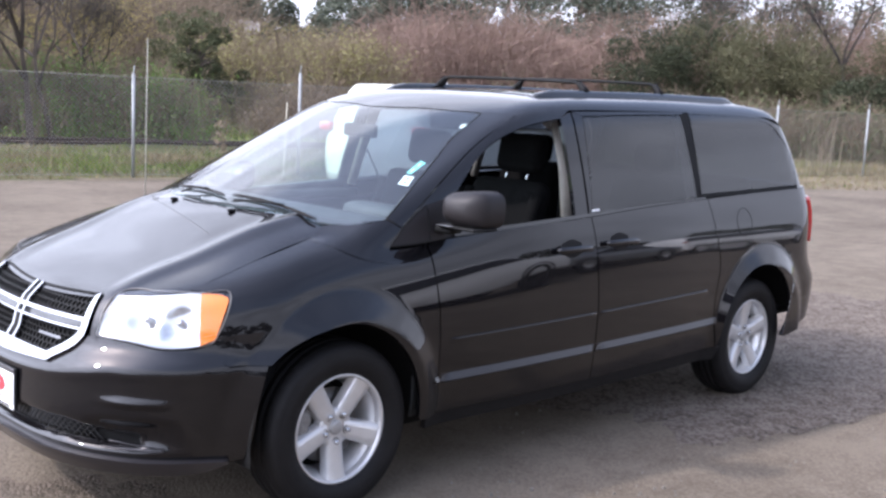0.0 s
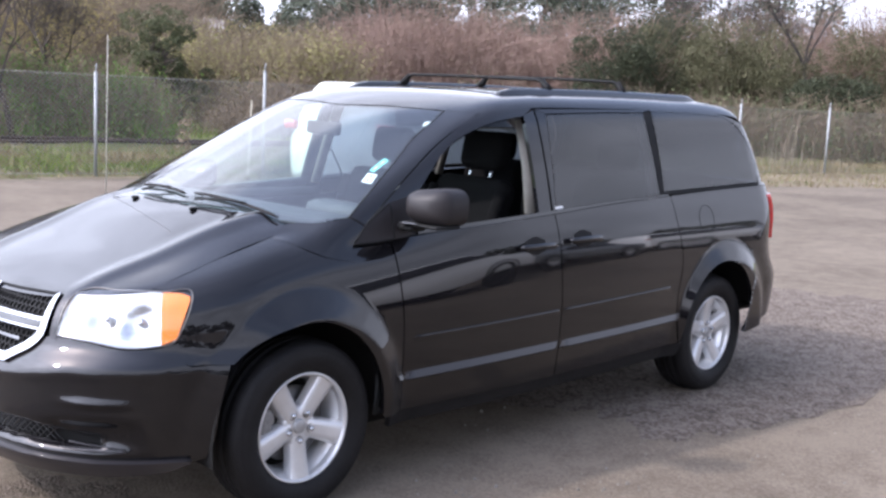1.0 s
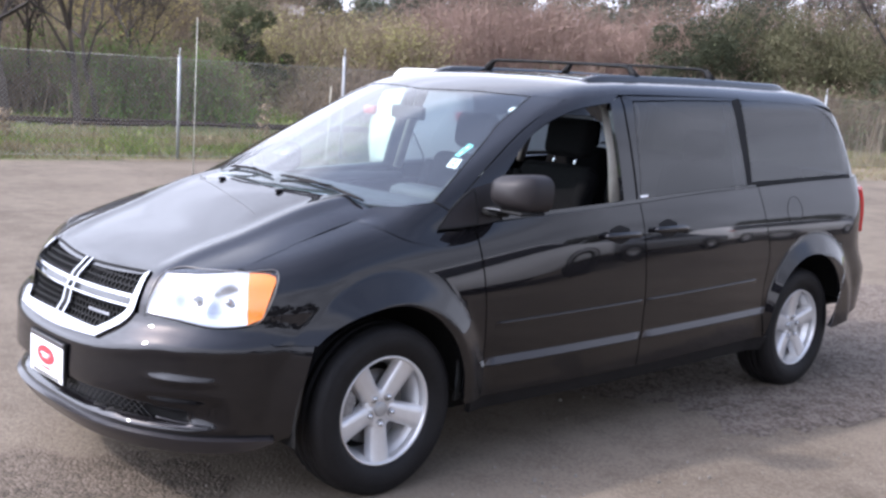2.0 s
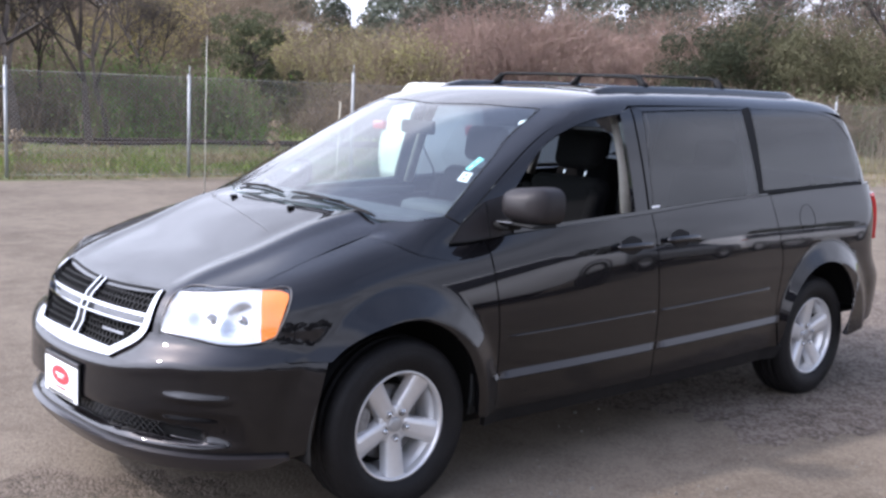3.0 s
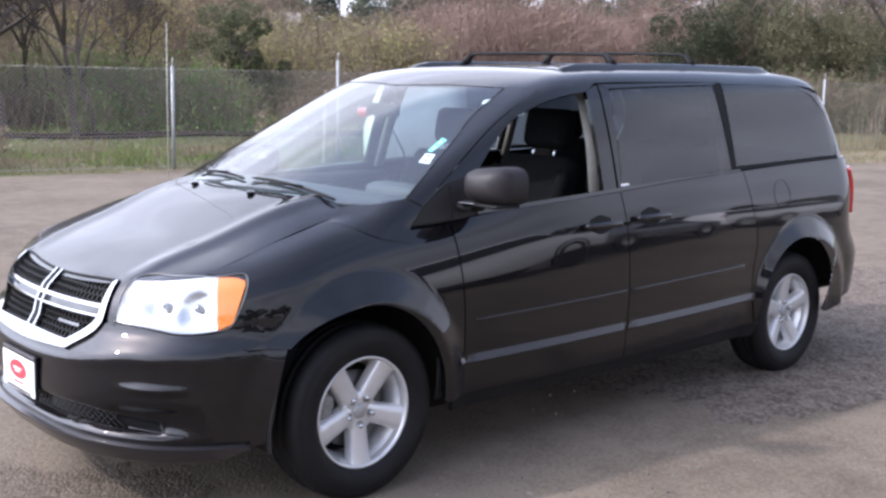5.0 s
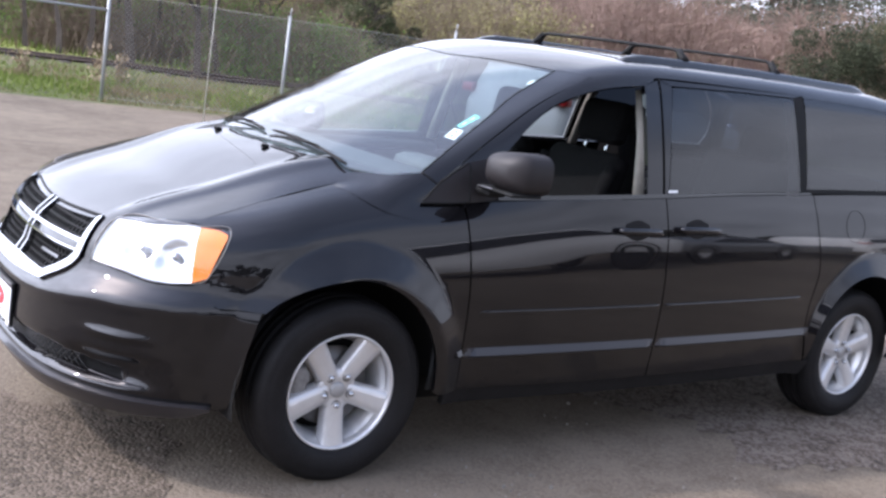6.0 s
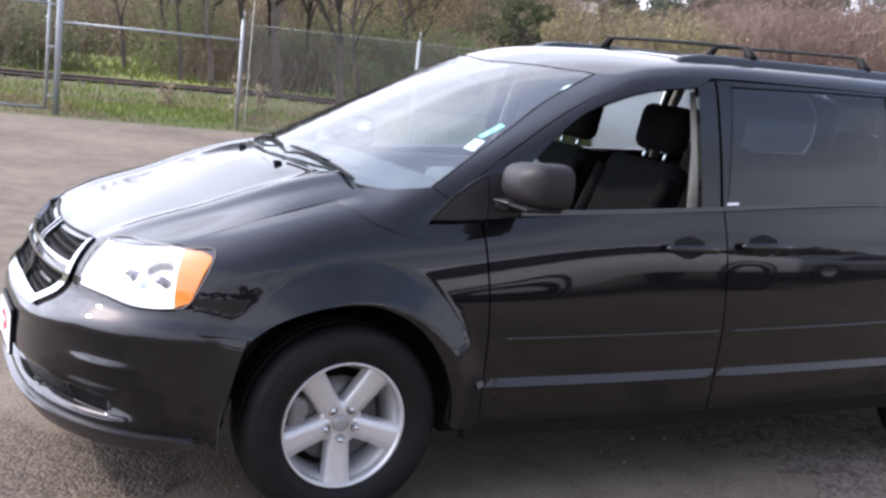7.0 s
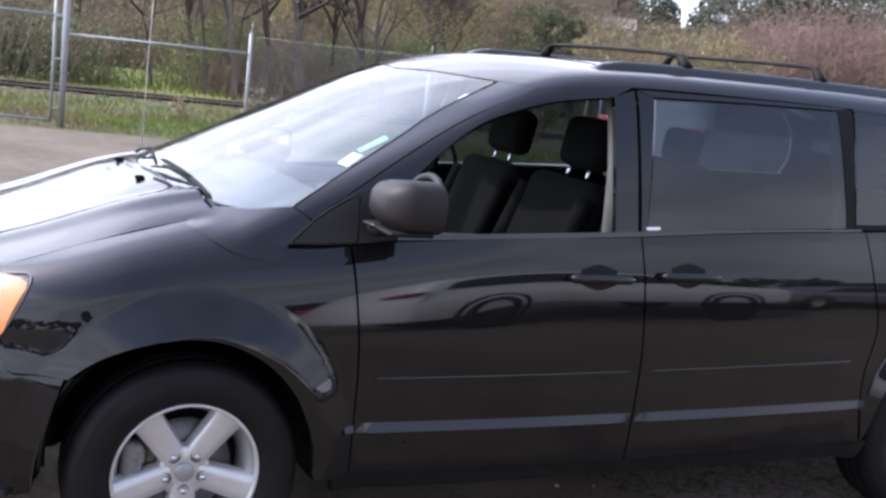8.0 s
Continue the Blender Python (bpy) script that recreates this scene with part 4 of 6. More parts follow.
def on_screen(y, x):
    p, nrm = onto(upper, "top", np.array([[(x, y)]]))
    return Vector(p[0, 0]) + Vector(nrm[0, 0]) * .011


for ends, pivot in ((((.020, -.10), (.085, -.60)), (.012, -.16)), (((.055, .36), (.004, -.06)), (.03, .28))):
    (xa, ya), (xb, yb) = ends
    pts = [on_screen(ya + (yb - ya) * t, xa + (xb - xa) * t) for t in np.linspace(0, 1, 12)]
    wiper = part("wiper", tube(pts, [.004] + [.007] * 10 + [.004], 6), RUBBER, van, "black windscreen wiper")
    mid = pts[7]
    root = on_screen(pivot[1], pivot[0]) - Vector((.03, 0, .012))
    part("wiper_arm", tube([root, root.lerp(mid, .4) + Vector((-.004, 0, .012)), mid + Vector((-.004, 0, .010))], [.009, .008, .005], 6, flat=.6), RUBBER, wiper, "black wiper arm")
# black printed band along the glass's foot
foot_low = fair(glass_foot, 49)
foot_high = foot_low + np.array([.075, 0]) * (np.abs(np.linspace(-1, 1, 49)) ** .5)[:, None] + np.array([.02, 0])
p, nrm = onto(upper, "tube", np.stack([foot_low, (foot_low + foot_high) / 2, foot_high]))
part("glass_band", sheet(p, nrm, -.008, .001), COWL, van, "black printed band along the windscreen's foot")
for s in (-1, 1):
    p, nrm = onto(lower, "top", np.array([[(-.075, s * .228)]]))
    part("washer_nozzle", box((.032, .022, .016), Vector(p[0, 0]) + Vector((0, 0, .006)), .006), BLACK, van)
p, nrm = onto(lower, "top", np.array([[(.10, .80)]]))
foot = Vector(p[0, 0])
aerial = part("aerial", tube([foot, foot + Vector((.003, .006, .40)), foot + Vector((.012, .02, .80))], [.0028, .0022, .0016], 6), WHIP, van, "thin pale whip aerial")
part("aerial_foot", moved(lathe([(.0005, .03), (.008, .026), (.014, .0)], 14), Matrix.Translation(foot) @ Matrix.Rotation(radians(90), 4, "X")), BLACK, aerial)

for quad, mat, lab in ((((.523, -.644), (.529, -.668), (.619, -.630), (.622, -.660)), STICKER_TEAL, "teal window sticker"), (((.452, -.674), (.470, -.718), (.509, -.652), (.528, -.692)), WHITE, "white window sticker"), (((.884, -.587), (.908, -.606), (.916, -.573), (.940, -.592)), WHITE, "small white sticker")):
    q = np.array(quad)
    p, nrm = onto(upper, "top", q.reshape(2, 2, 2))
    st = part("sticker", sheet(p, nrm, -.0075, .0005), mat, van, lab)
    if lab[0] != "s":
        for k in (-.22, .22):
            mid = q.mean(0) + (q[2:].mean(0) - q[:2].mean(0)) * k
            p, nrm = onto(upper, "top", (mid + (q - q.mean(0)) * .22).reshape(2, 2, 2))
            part("print_bar", sheet(p, nrm, -.0068, .0003), PRINT_BLACK if mat is WHITE else WHITE, st)

# ---- inside ----
def cushion(size, at, turn=(0, 0, 0), bevel=.05):
    return moved(box(size, (0, 0, 0), bevel, segments=4), pose(*at, *turn))


def make_seat(y, dx, dz):
    """A reclined front seat; dx and dz shift it."""
    back = part("seat", merge(cushion((.52, .52, .16), (1.12 + dx, y, .66 + dz), (0, -8, 0), .06), cushion((.13, .48, .62), (1.409 + dx, y, .965 + dz), (0, 20, 0), .058)), FABRIC, van, "black cloth front seat")
    part("headrest", cushion((.105, .29, .200), (1.563 + dx, y, 1.392 + dz), (0, 10, 0), .048), FABRIC, back)
    for s in (-1, 1):
        part("headrest_post", tube([(1.512 + dx, y + s * .07, 1.22 + dz), (1.548 + dx, y + s * .07, 1.34 + dz)], .007, 8), CHROME, back)
        part("bolster", tube([(1.24 + .20 * t + dx, y + s * .225, .72 + .48 * t + dz) for t in np.linspace(0, 1, 8)], .034, 8), FABRIC, back)
    return back


make_seat(-.38, 0, 0)
make_seat(.38, .07, -.027)
for y in (-.45, .45):
    rs = part("rear_seat", merge(cushion((.14, .48, .62), (2.55, y, .98), (0, 14, 0), .06), cushion((.48, .48, .15), (2.28, y, .68), (0, -6, 0), .05)), FABRIC, van, "black cloth second row seat")
    part("headrest", cushion((.09, .25, .17), (2.62, y, 1.36), (0, 8, 0), .04), FABRIC, rs)
part("rear_bench", merge(cushion((.14, 1.2, .55), (3.40, 0, .98), (0, 14, 0), .06)), FABRIC, van, "black cloth rear bench")
dash_pts = coons([(.22, -.67), (.15, -.55), (.03, 0), (.15, .55), (.22, .67)], [(.80, -.74), (.62, 0), (.80, .74)], nu=24, nv=14)
bm = bmesh.new()
vs = [[bm.verts.new((a, b, 1.085 + .050 * math.sin(math.pi * min(1, max(0, (a + .05) / .75))) - (max(0, a - .62) * .5))) for a, b in row] for row in dash_pts]
for a, b in zip(vs, vs[1:]):
    for k in range(len(a) - 1):
        bm.faces.new((a[k], a[k + 1], b[k + 1], b[k]))
dash = part("dashboard", merge(bm, box((.22, 1.44, .40), (.66, 0, .83), .05), box((.16, .40, .09), (.62, -.38, 1.115), .04)), DASH, van, "dark grey dashboard")
wheel_c = Vector((.86, -.38, 1.06))
ringp = [wheel_c + Vector((-.07 * math.sin(a) * -.9, .185 * math.cos(a), .165 * math.sin(a))) for a in np.linspace(0, 2 * math.pi, 37)[:-1]]
sw = part("steering_wheel", tube(ringp, .014, 8, closed=True), DASH, van, "grey steering wheel")
part("wheel_hub", merge(cushion((.05, .16, .13), wheel_c, (0, -22, 0), .02), tube([wheel_c + Vector((0, -.18, 0)), wheel_c + Vector((0, .18, 0))], .014, 6)), DASH, sw)
for s in (-1, 1):
    pts = [(1.43, .86, 1.12), (1.455, .80, 1.35), (1.47, .72, 1.56)]
    pil = part("pillar_trim", tube([(x, s * (y - .045), z) for x, y, z in pts], .040, 8, flat=.5), BEIGE, van, "beige pillar trim")
    belt = part("seat_belt", tube([(1.45, s * .79, 1.42), (1.52, s * .70, 1.2), (1.55, s * .66, .9)], .022, 4, flat=.15), BLACK, van)
    part("pillar_trim", tube([(2.46, s * .82, 1.15), (2.47, s * .76, 1.38), (2.48, s * .67, 1.60)], .035, 8, flat=.5), BEIGE, van, "beige pillar trim")
panel("headliner", upper, "tube", coons([(1.12, rise(-.62, 1.60)), (3.6, rise(-.55, 1.62))], [(1.12, math.pi - rise(-.62, 1.60)), (3.6, math.pi - rise(-.55, 1.62))], nu=30, nv=20), BEIGE, van, "pale headliner", proud=-.045, deep=.01)
part("rear_view_mirror", merge(cushion((.03, .24, .065), (.80, 0, 1.475), (0, 0, 0), .014), tube([(.82, 0, 1.48), (.80, 0, 1.54)], .01, 6)), BLACK, van)
part("floor_pan", box((3.2, 1.66, .03), (2.1, 0, .44), .005), BLACK, van)
part("console", box((.5, .22, .34), (1.05, 0, .62), .04), DASH, van)
part("door_sill_trim", box((.95, .05, .05), (.98, -.80, 1.07), .02), DASH, van)
part("door_sill_trim", box((.95, .05, .05), (.98, .80, 1.07), .02), DASH, van)
# far front window, up
panel("front_glass", upper, "side", coons([(.60, 1.09), (1.0, 1.11), (1.40, 1.132)], [(.66, 1.275), (.896, 1.452), (1.208, 1.556), (1.400, 1.583)], [(.60, 1.09), (.66, 1.275)], None, nu=24, nv=12), glass("green_side_glass", (.60, .70, .64)), van, "green-tinted passenger window", deep=.001)
ob = scene.collection.objects["front_glass"]
far_glass = mirror_mesh(ob, parent=door_front_far)
bpy.data.objects.remove(ob)
for o in bpy.data.objects:
    if o.type == "MESH" and o.data.materials and o.data.materials[0] in (SCREEN, TINT, LENS):
        o.visible_shadow = False

# ---- ground: asphalt yard, verge, railway bed, meadow and a far hillside in one sheet ----
def fence_y(x):
    return 15.17 - .185 * x


def ground_z(x, y):
    d = (y - fence_y(x)) * .983
    if d < -1:
        return 0.0
    z = .05 * min(1, max(0, d - .1)) + .05 * noise.noise((x * .35, y * .35, 0)) * min(1, max(0, d))
    z += .03 * math.exp(-((d - 10.3) / 2.0) ** 2)
    far = min(80, max(0, d - 55))
    east = min(1, max(0, (x - y * .62) / 40))
    z += far * .070 * (1 + .5 * east) * min(1, far / 40) + 1.2 * noise.noise((x * .02, y * .02, 3)) * min(1, far / 30)
    return z


def soft_material(name, colors, scale, rough=.95, bump=.5, bump_scale=60, speckle=.15, spread=.30, stones=0):
    """Earthy surface: several colours mixed by noise at two scales."""
    m = bpy.data.materials.new(name)
    m.use_nodes = True
    n, l = m.node_tree.nodes, m.node_tree.links
    p = n["Principled BSDF"]
    p.inputs["Roughness"].default_value = rough
    p.inputs["Specular IOR Level"].default_value = .25
    at = n.new("ShaderNodeNewGeometry")
    big, fine, grain = (n.new("ShaderNodeTexNoise") for _ in range(3))
    big.inputs["Scale"].default_value, fine.inputs["Scale"].default_value, grain.inputs["Scale"].default_value = scale, scale * 9, bump_scale
    for t in (big, fine, grain):
        t.inputs["Detail"].default_value = 8
        l.new(at.outputs["Position"], t.inputs["Vector"])
    tone, relief = grain.outputs["Fac"], grain.outputs["Fac"]
    if stones:
        pebbles, grey = n.new("ShaderNodeTexVoronoi"), n.new("ShaderNodeRGBToBW")
        pebbles.inputs["Scale"].default_value = stones
        l.new(at.outputs["Position"], pebbles.inputs["Vector"])
        l.new(pebbles.outputs["Color"], grey.inputs[0])
        tone, relief = grey.outputs[0], pebbles.outputs["Distance"]
    mix = n.new("ShaderNodeMath")
    mix.operation = "MULTIPLY_ADD"
    mix.inputs[1].default_value = .70 - speckle
    part2 = n.new("ShaderNodeMath")
    part2.operation = "MULTIPLY_ADD"
    part2.inputs[1].default_value, part2.inputs[2].default_value = .30, .075
    third = n.new("ShaderNodeMath")
    third.operation = "MULTIPLY_ADD"
    third.inputs[1].default_value = speckle
    l.new(big.outputs["Fac"], mix.inputs[0])
    l.new(fine.outputs["Fac"], part2.inputs[0])
    l.new(part2.outputs[0], mix.inputs[2])
    l.new(tone, third.inputs[0])
    l.new(mix.outputs[0], third.inputs[2])
    ramp = n.new("ShaderNodeValToRGB")
    e = ramp.color_ramp.elements
    while len(e) < len(colors):
        e.new(.5)
    for i, c in enumerate(colors):
        e[i].position, e[i].color = .53 - spread / 2 + spread * i / (len(colors) - 1), (*c, 1)
    l.new(third.outputs[0], ramp.inputs["Fac"])
    l.new(ramp.outputs["Color"], p.inputs["Base Color"])
    b = n.new("ShaderNodeBump")
    b.inputs["Strength"].default_value, b.inputs["Distance"].default_value = bump, .012
    l.new(relief, b.inputs["Height"])
    b.invert = stones > 0
    l.new(b.outputs["Normal"], p.inputs["Normal"])
    return m


ASPHALT = soft_material("worn_asphalt", [(.071, .056, .042), (.111, .089, .066), (.160, .131, .099)], .5, bump=.32, speckle=.20, spread=.26, stones=85)
PATCH = soft_material("coarse_asphalt", [(.044, .034, .026), (.088, .069, .054), (.155, .128, .104)], 7, bump=.55, speckle=.34, spread=.24, stones=55)
GRAVELLY = soft_material("gravelly_asphalt", [(.046, .036, .026), (.076, .060, .044), (.125, .100, .077)], 1.2, bump=.6, speckle=.34, spread=.26, stones=70)
SOIL = soft_material("grassy_soil", [(.037, .048, .013), (.065, .075, .022), (.100, .085, .045)], .25, bump=.8, bump_scale=12)
MEADOW = soft_material("bright_meadow", [(.115, .140, .028), (.155, .180, .040), (.140, .142, .055)], .12, bump=.6, bump_scale=8)


def axis_steps(near, far, fine, growth):
    out, v, s = [], near[0], fine
    while v < near[1]:
        out.append(v)
        v += fine
    up, s = [near[1]], fine
    while up[-1] < far[1]:
        s *= growth
        up.append(up[-1] + s)
    down, s = [near[0]], fine
    while down[-1] > far[0]:
        s *= growth
        down.append(down[-1] - s)
    return down[:0:-1] + out + up


xs = axis_steps((-4, 34), (-600, 900), 1.0, 1.25)
ds = axis_steps((-3, 16), (-500, 900), .5, 1.22)
bm = bmesh.new()
gv = []
for d in ds:
    row = []
    for x in xs:
        wob = .10 * noise.noise((x * 1.3, 0, 5)) if -1 < d < 1 else 0
        y = fence_y(max(-60, min(90, x))) + d + wob
        row.append(bm.verts.new((x, y, ground_z(x, y))))
    gv.append(row)
for j, (a, b) in enumerate(zip(gv, gv[1:])):
    for i in range(len(xs) - 1):
        f = bm.faces.new((a[i], a[i + 1], b[i + 1], b[i]))
        d = (ds[j] + ds[j + 1]) / 2
        f.material_index = 3 if d < -31 else 0 if d < -.25 else (1 if d < 13.5 else 2 if d < 48 else 4)
ground = tagged(part("ground", bm, ASPHALT), "worn grey-brown asphalt yard with grassy land beyond", "ground", kind="structure")
ground.data.materials.append(SOIL)
ground.data.materials.append(MEADOW)
# unseen ground far behind the yard, added paler for the doors' reflections
ground.data.materials.append(soft_material("pale_gravel_lot", [(.11, .092, .074), (.15, .126, .10), (.19, .16, .13)], .3, bump=.8, bump_scale=30))
ground.data.materials.append(soft_material("brown_hillside", [(.10, .085, .050), (.14, .115, .070), (.12, .11, .055)], .1, bump=.6, bump_scale=5))

# coarser repair patch beside the rear wheel
bm = bmesh.new()
ring = []
for k in range(240):
    a = 2 * math.pi * k / 240
    r = 1 + .16 * noise.noise((math.cos(a) * 2.2, math.sin(a) * 2.2, 1)) + .09 * noise.noise((math.cos(a) * 9, math.sin(a) * 9, 2)) + .04 * noise.noise((math.cos(a) * 30, math.sin(a) * 30, 7))
    ring.append(bm.verts.new((4.55 + 2.75 * r * math.copysign(abs(math.cos(a)) ** .6, math.cos(a)), -.40 + 1.22 * r * math.copysign(abs(math.sin(a)) ** .6, math.sin(a)), .004)))
bm.faces.new(ring)
tagged(part("asphalt_patch", bm, PATCH), "darker coarse worn asphalt patch beside the van", "asphalt patch", kind="structure")

# gravelly worn area ahead of the van's nose
bm = bmesh.new()
ring = []
for k in range(200):
    a = 2 * math.pi * k / 200
    r = 1 + .22 * noise.noise((math.cos(a) * 1.8, math.sin(a) * 1.8, 11)) + .12 * noise.noise((math.cos(a) * 7, math.sin(a) * 7, 12)) + .06 * noise.noise((math.cos(a) * 26, math.sin(a) * 26, 13))
    ring.append(bm.verts.new((-1.75 + 1.25 * r * math.cos(a), -.55 + 1.05 * r * math.sin(a), .0035)))
bm.faces.new(ring)
tagged(part("asphalt_patch", bm, GRAVELLY), "brown gravelly worn asphalt ahead of the van", "asphalt patch", kind="structure")

# ---- loose bits on the asphalt ----
PEBBLE = material("pale_pebble", (.160, .145, .125), rough=.9, vary=.4, scale=8)
rnd = random.Random(4)
bm = bmesh.new()
for k in range(420):
    x, y = rnd.uniform(-3.5, 6), rnd.uniform(-3.3, -.2)
    if rnd.random() < .35:
        x, y = rnd.gauss(.35, .5), rnd.gauss(-1.45, .25)
    s = rnd.uniform(.003, .0085) * (1.7 if rnd.random() < .08 else 1)
    c = bmesh.ops.create_icosphere(bm, subdivisions=1, radius=s, matrix=Matrix.Translation((x, y, s * .4)) @ Euler((rnd.random() * 6, rnd.random() * 6, 0)).to_matrix().to_4x4() @ Matrix.Diagonal((1, rnd.uniform(.6, 1), rnd.uniform(.4, .8), 1)))
tagged(part("gravel", bm, PEBBLE, smooth=False), "scattered pale pebbles and bits on the asphalt", "gravel", kind="stuff")

# ---- fence ----
GALV = material("galvanised_steel", (.30, .31, .31), rough=.5, metal=.15, scale=40, vary=.15)
WIRE = material("galvanised_wire", (.20, .20, .19), rough=.5, metal=.5, scale=40, vary=.2)
fence = tagged(new("chain_link_fence"), "grey galvanised chain-link fence with steel posts", "fence")
fence.location = (4.1, fence_y(4.1), 0)
inv = Matrix.Translation(-fence.location)


def fp(x, z, out=0.0):
    return Vector((x, fence_y(x) + out, z))


for x, h in ((4.12, 1.86), (7.19, 1.84), (10.42, 2.02), (13.8, 1.86), (17.2, 1.86), (20.7, 1.86), (24.3, 1.88), (28.16, 1.90), (32.0, 1.9), (36.0, 1.9), (40, 1.9), (44, 1.9)):
    p = part("post", merge(moved(tube([fp(x, 0), fp(x, h)], .030, 10), inv), moved(tube([fp(x, h), fp(x, h + .025)], [.036, .012], 10), inv)), GALV, fence)
    part("wire_arm", moved(tube([fp(x, h), fp(x + .01, h + .16)], .010, 6), inv), GALV, p)
bm = bmesh.new()
x0, x1, H, S = 4.12, 46.0, 1.80, .082
k = x0 - H
while k < x1:
    for sgn in (1, -1):
        a, b = (k, 0.03), (k + H, H)
        if sgn < 0:
            a, b = (k, H), (k + H, 0.03)
        pa, pb = list(a), list(b)
        if pb[0] < x0 + .05 or pa[0] > x1:
            continue
        if pa[0] < x0:
            t = (x0 - pa[0]) / (pb[0] - pa[0])
            pa = [x0, pa[1] + t * (pb[1] - pa[1])]
        p0, p1 = fp(pa[0], pa[1]), fp(pb[0], pb[1])
        w = .0034
        off = Vector((w * .7, 0, -w * .7 * sgn))
        ff = [bm.verts.new(v) for v in (p0 - off, p1 - off, p1 + off, p0 + off)]
        bm.faces.new(ff)
    k += S
part("wire_mesh", moved(bm, inv), WIRE, fence, "diamond wire mesh", smooth=False)["kind"] = "stuff"
part("tension_wire", moved(tube([fp(4.12, 1.80), fp(46, 1.80)], .004, 5), inv), WIRE, fence)
part("tension_wire", moved(tube([fp(4.12, .06), fp(46, .06)], .004, 5), inv), WIRE, fence)

gate = tagged(new("metal_gate"), "grey tubular steel gate beside a stout post", "gate")
gate.location = (1.22, fence_y(1.22), 0)
ginv = Matrix.Translation(-gate.location)
part("gate_post", moved(tube([fp(1.22, 0), fp(1.22, 2.35)], .052, 14), ginv), GALV, gate)
part("stile", moved(tube([fp(1.06, .09), fp(1.06, 2.25)], .028, 10), ginv), GALV, gate)
part("top_rail", moved(tube([fp(1.06, 1.79), fp(-2.6, 1.83)], .022, 8), ginv), GALV, gate)
part("bottom_rail", moved(tube([fp(1.06, .10), fp(-2.6, .14)], .022, 8), ginv), GALV, gate)
part("stile", moved(tube([fp(-2.6, .12), fp(-2.6, 2.25)], .028, 10), ginv), GALV, gate)
for z in (.30, 1.1, 1.78):
    part("hinge", moved(tube([fp(1.22, z, -.01), fp(1.06, z, -.01)], .018, 8), ginv), GALV, gate)
rail = tagged(new("brace_rail"), "grey steel top rail between gate post and fence", "rail")
rail.location = (2.6, fence_y(2.6), 0)
part("pipe", moved(tube([fp(1.27, 1.51), fp(4.09, 1.52)], .021, 8), Matrix.Translation(-rail.location)), GALV, rail)

STAKE = material("pale_stake", (.46, .43, .34), rough=.8, vary=.1)
tagged(part("marker_stake", moved(box((.026, .024, 1.46), (0, 0, .73), .004), Matrix.Translation((10.06, 13.24, 0)) @ Euler((0, radians(2.5), 0)).to_matrix().to_4x4()), STAKE), "pale wooden marker stake beside the fence", "stake")


# ---- the verge widens towards the yard's far corner ----
def verge_edge(x):
    return -.55 - max(0, x - 8) * .235 + .12 * noise.noise((x * 1.1, 0, 15)) + .05 * noise.noise((x * 4.3, 0, 16))


bm = bmesh.new()
rows = []
for i in range(181):
    x = 6.0 + i * .22
    e, n = verge_edge(x), 7
    rows.append([bm.verts.new((x, fence_y(x) + e + (-.22 - e) * j / (n - 1), .003 + (.010 + .03 * abs(noise.noise((x * 1.7, j * .8, 17)))) * min(1, j))) for j in range(n)])
for a, b in zip(rows, rows[1:]):
    for j in range(6):
        bm.faces.new((a[j], b[j], b[j + 1], a[j + 1]))
DRY_SOIL = soft_material("dry_verge_soil", [(.075, .060, .040), (.125, .100, .066), (.170, .140, .096)], .6, bump=.8, bump_scale=22)
tagged(part("verge", bm, DRY_SOIL), "dry tan verge with dead grass along the asphalt", "verge", kind="structure")

# ---- railway line beyond the verge ----
RUST = material("rusty_rail", (.060, .042, .034), rough=.8, metal=.3, scale=20, vary=.35)
SLEEPER = material("old_sleeper", (.055, .045, .038), rough=.95, bump=.5, scale=12, vary=.4)
track = tagged(new("railway_track"), "rusty railway track on a low bed", "railway track")
track.location = (6, fence_y(6) + 10.4, .05)
tinv = Matrix.Translation(-track.location)
for off in (9.75, 11.2):
    pts = [Vector((x, fence_y(x) + off, ground_z(x, fence_y(x) + off) + .05)) for x in np.linspace(-20, 60, 50)]
    part("rail", moved(tube(pts, .048, 4), tinv), RUST, track)
for i in range(100):
    x = -18 + i * .62
    y = fence_y(x) + 10.45
    part("sleeper", moved(box((.24, 2.4, .17), (x, y, ground_z(x, y) - .077), .02), tinv), SLEEPER, track)


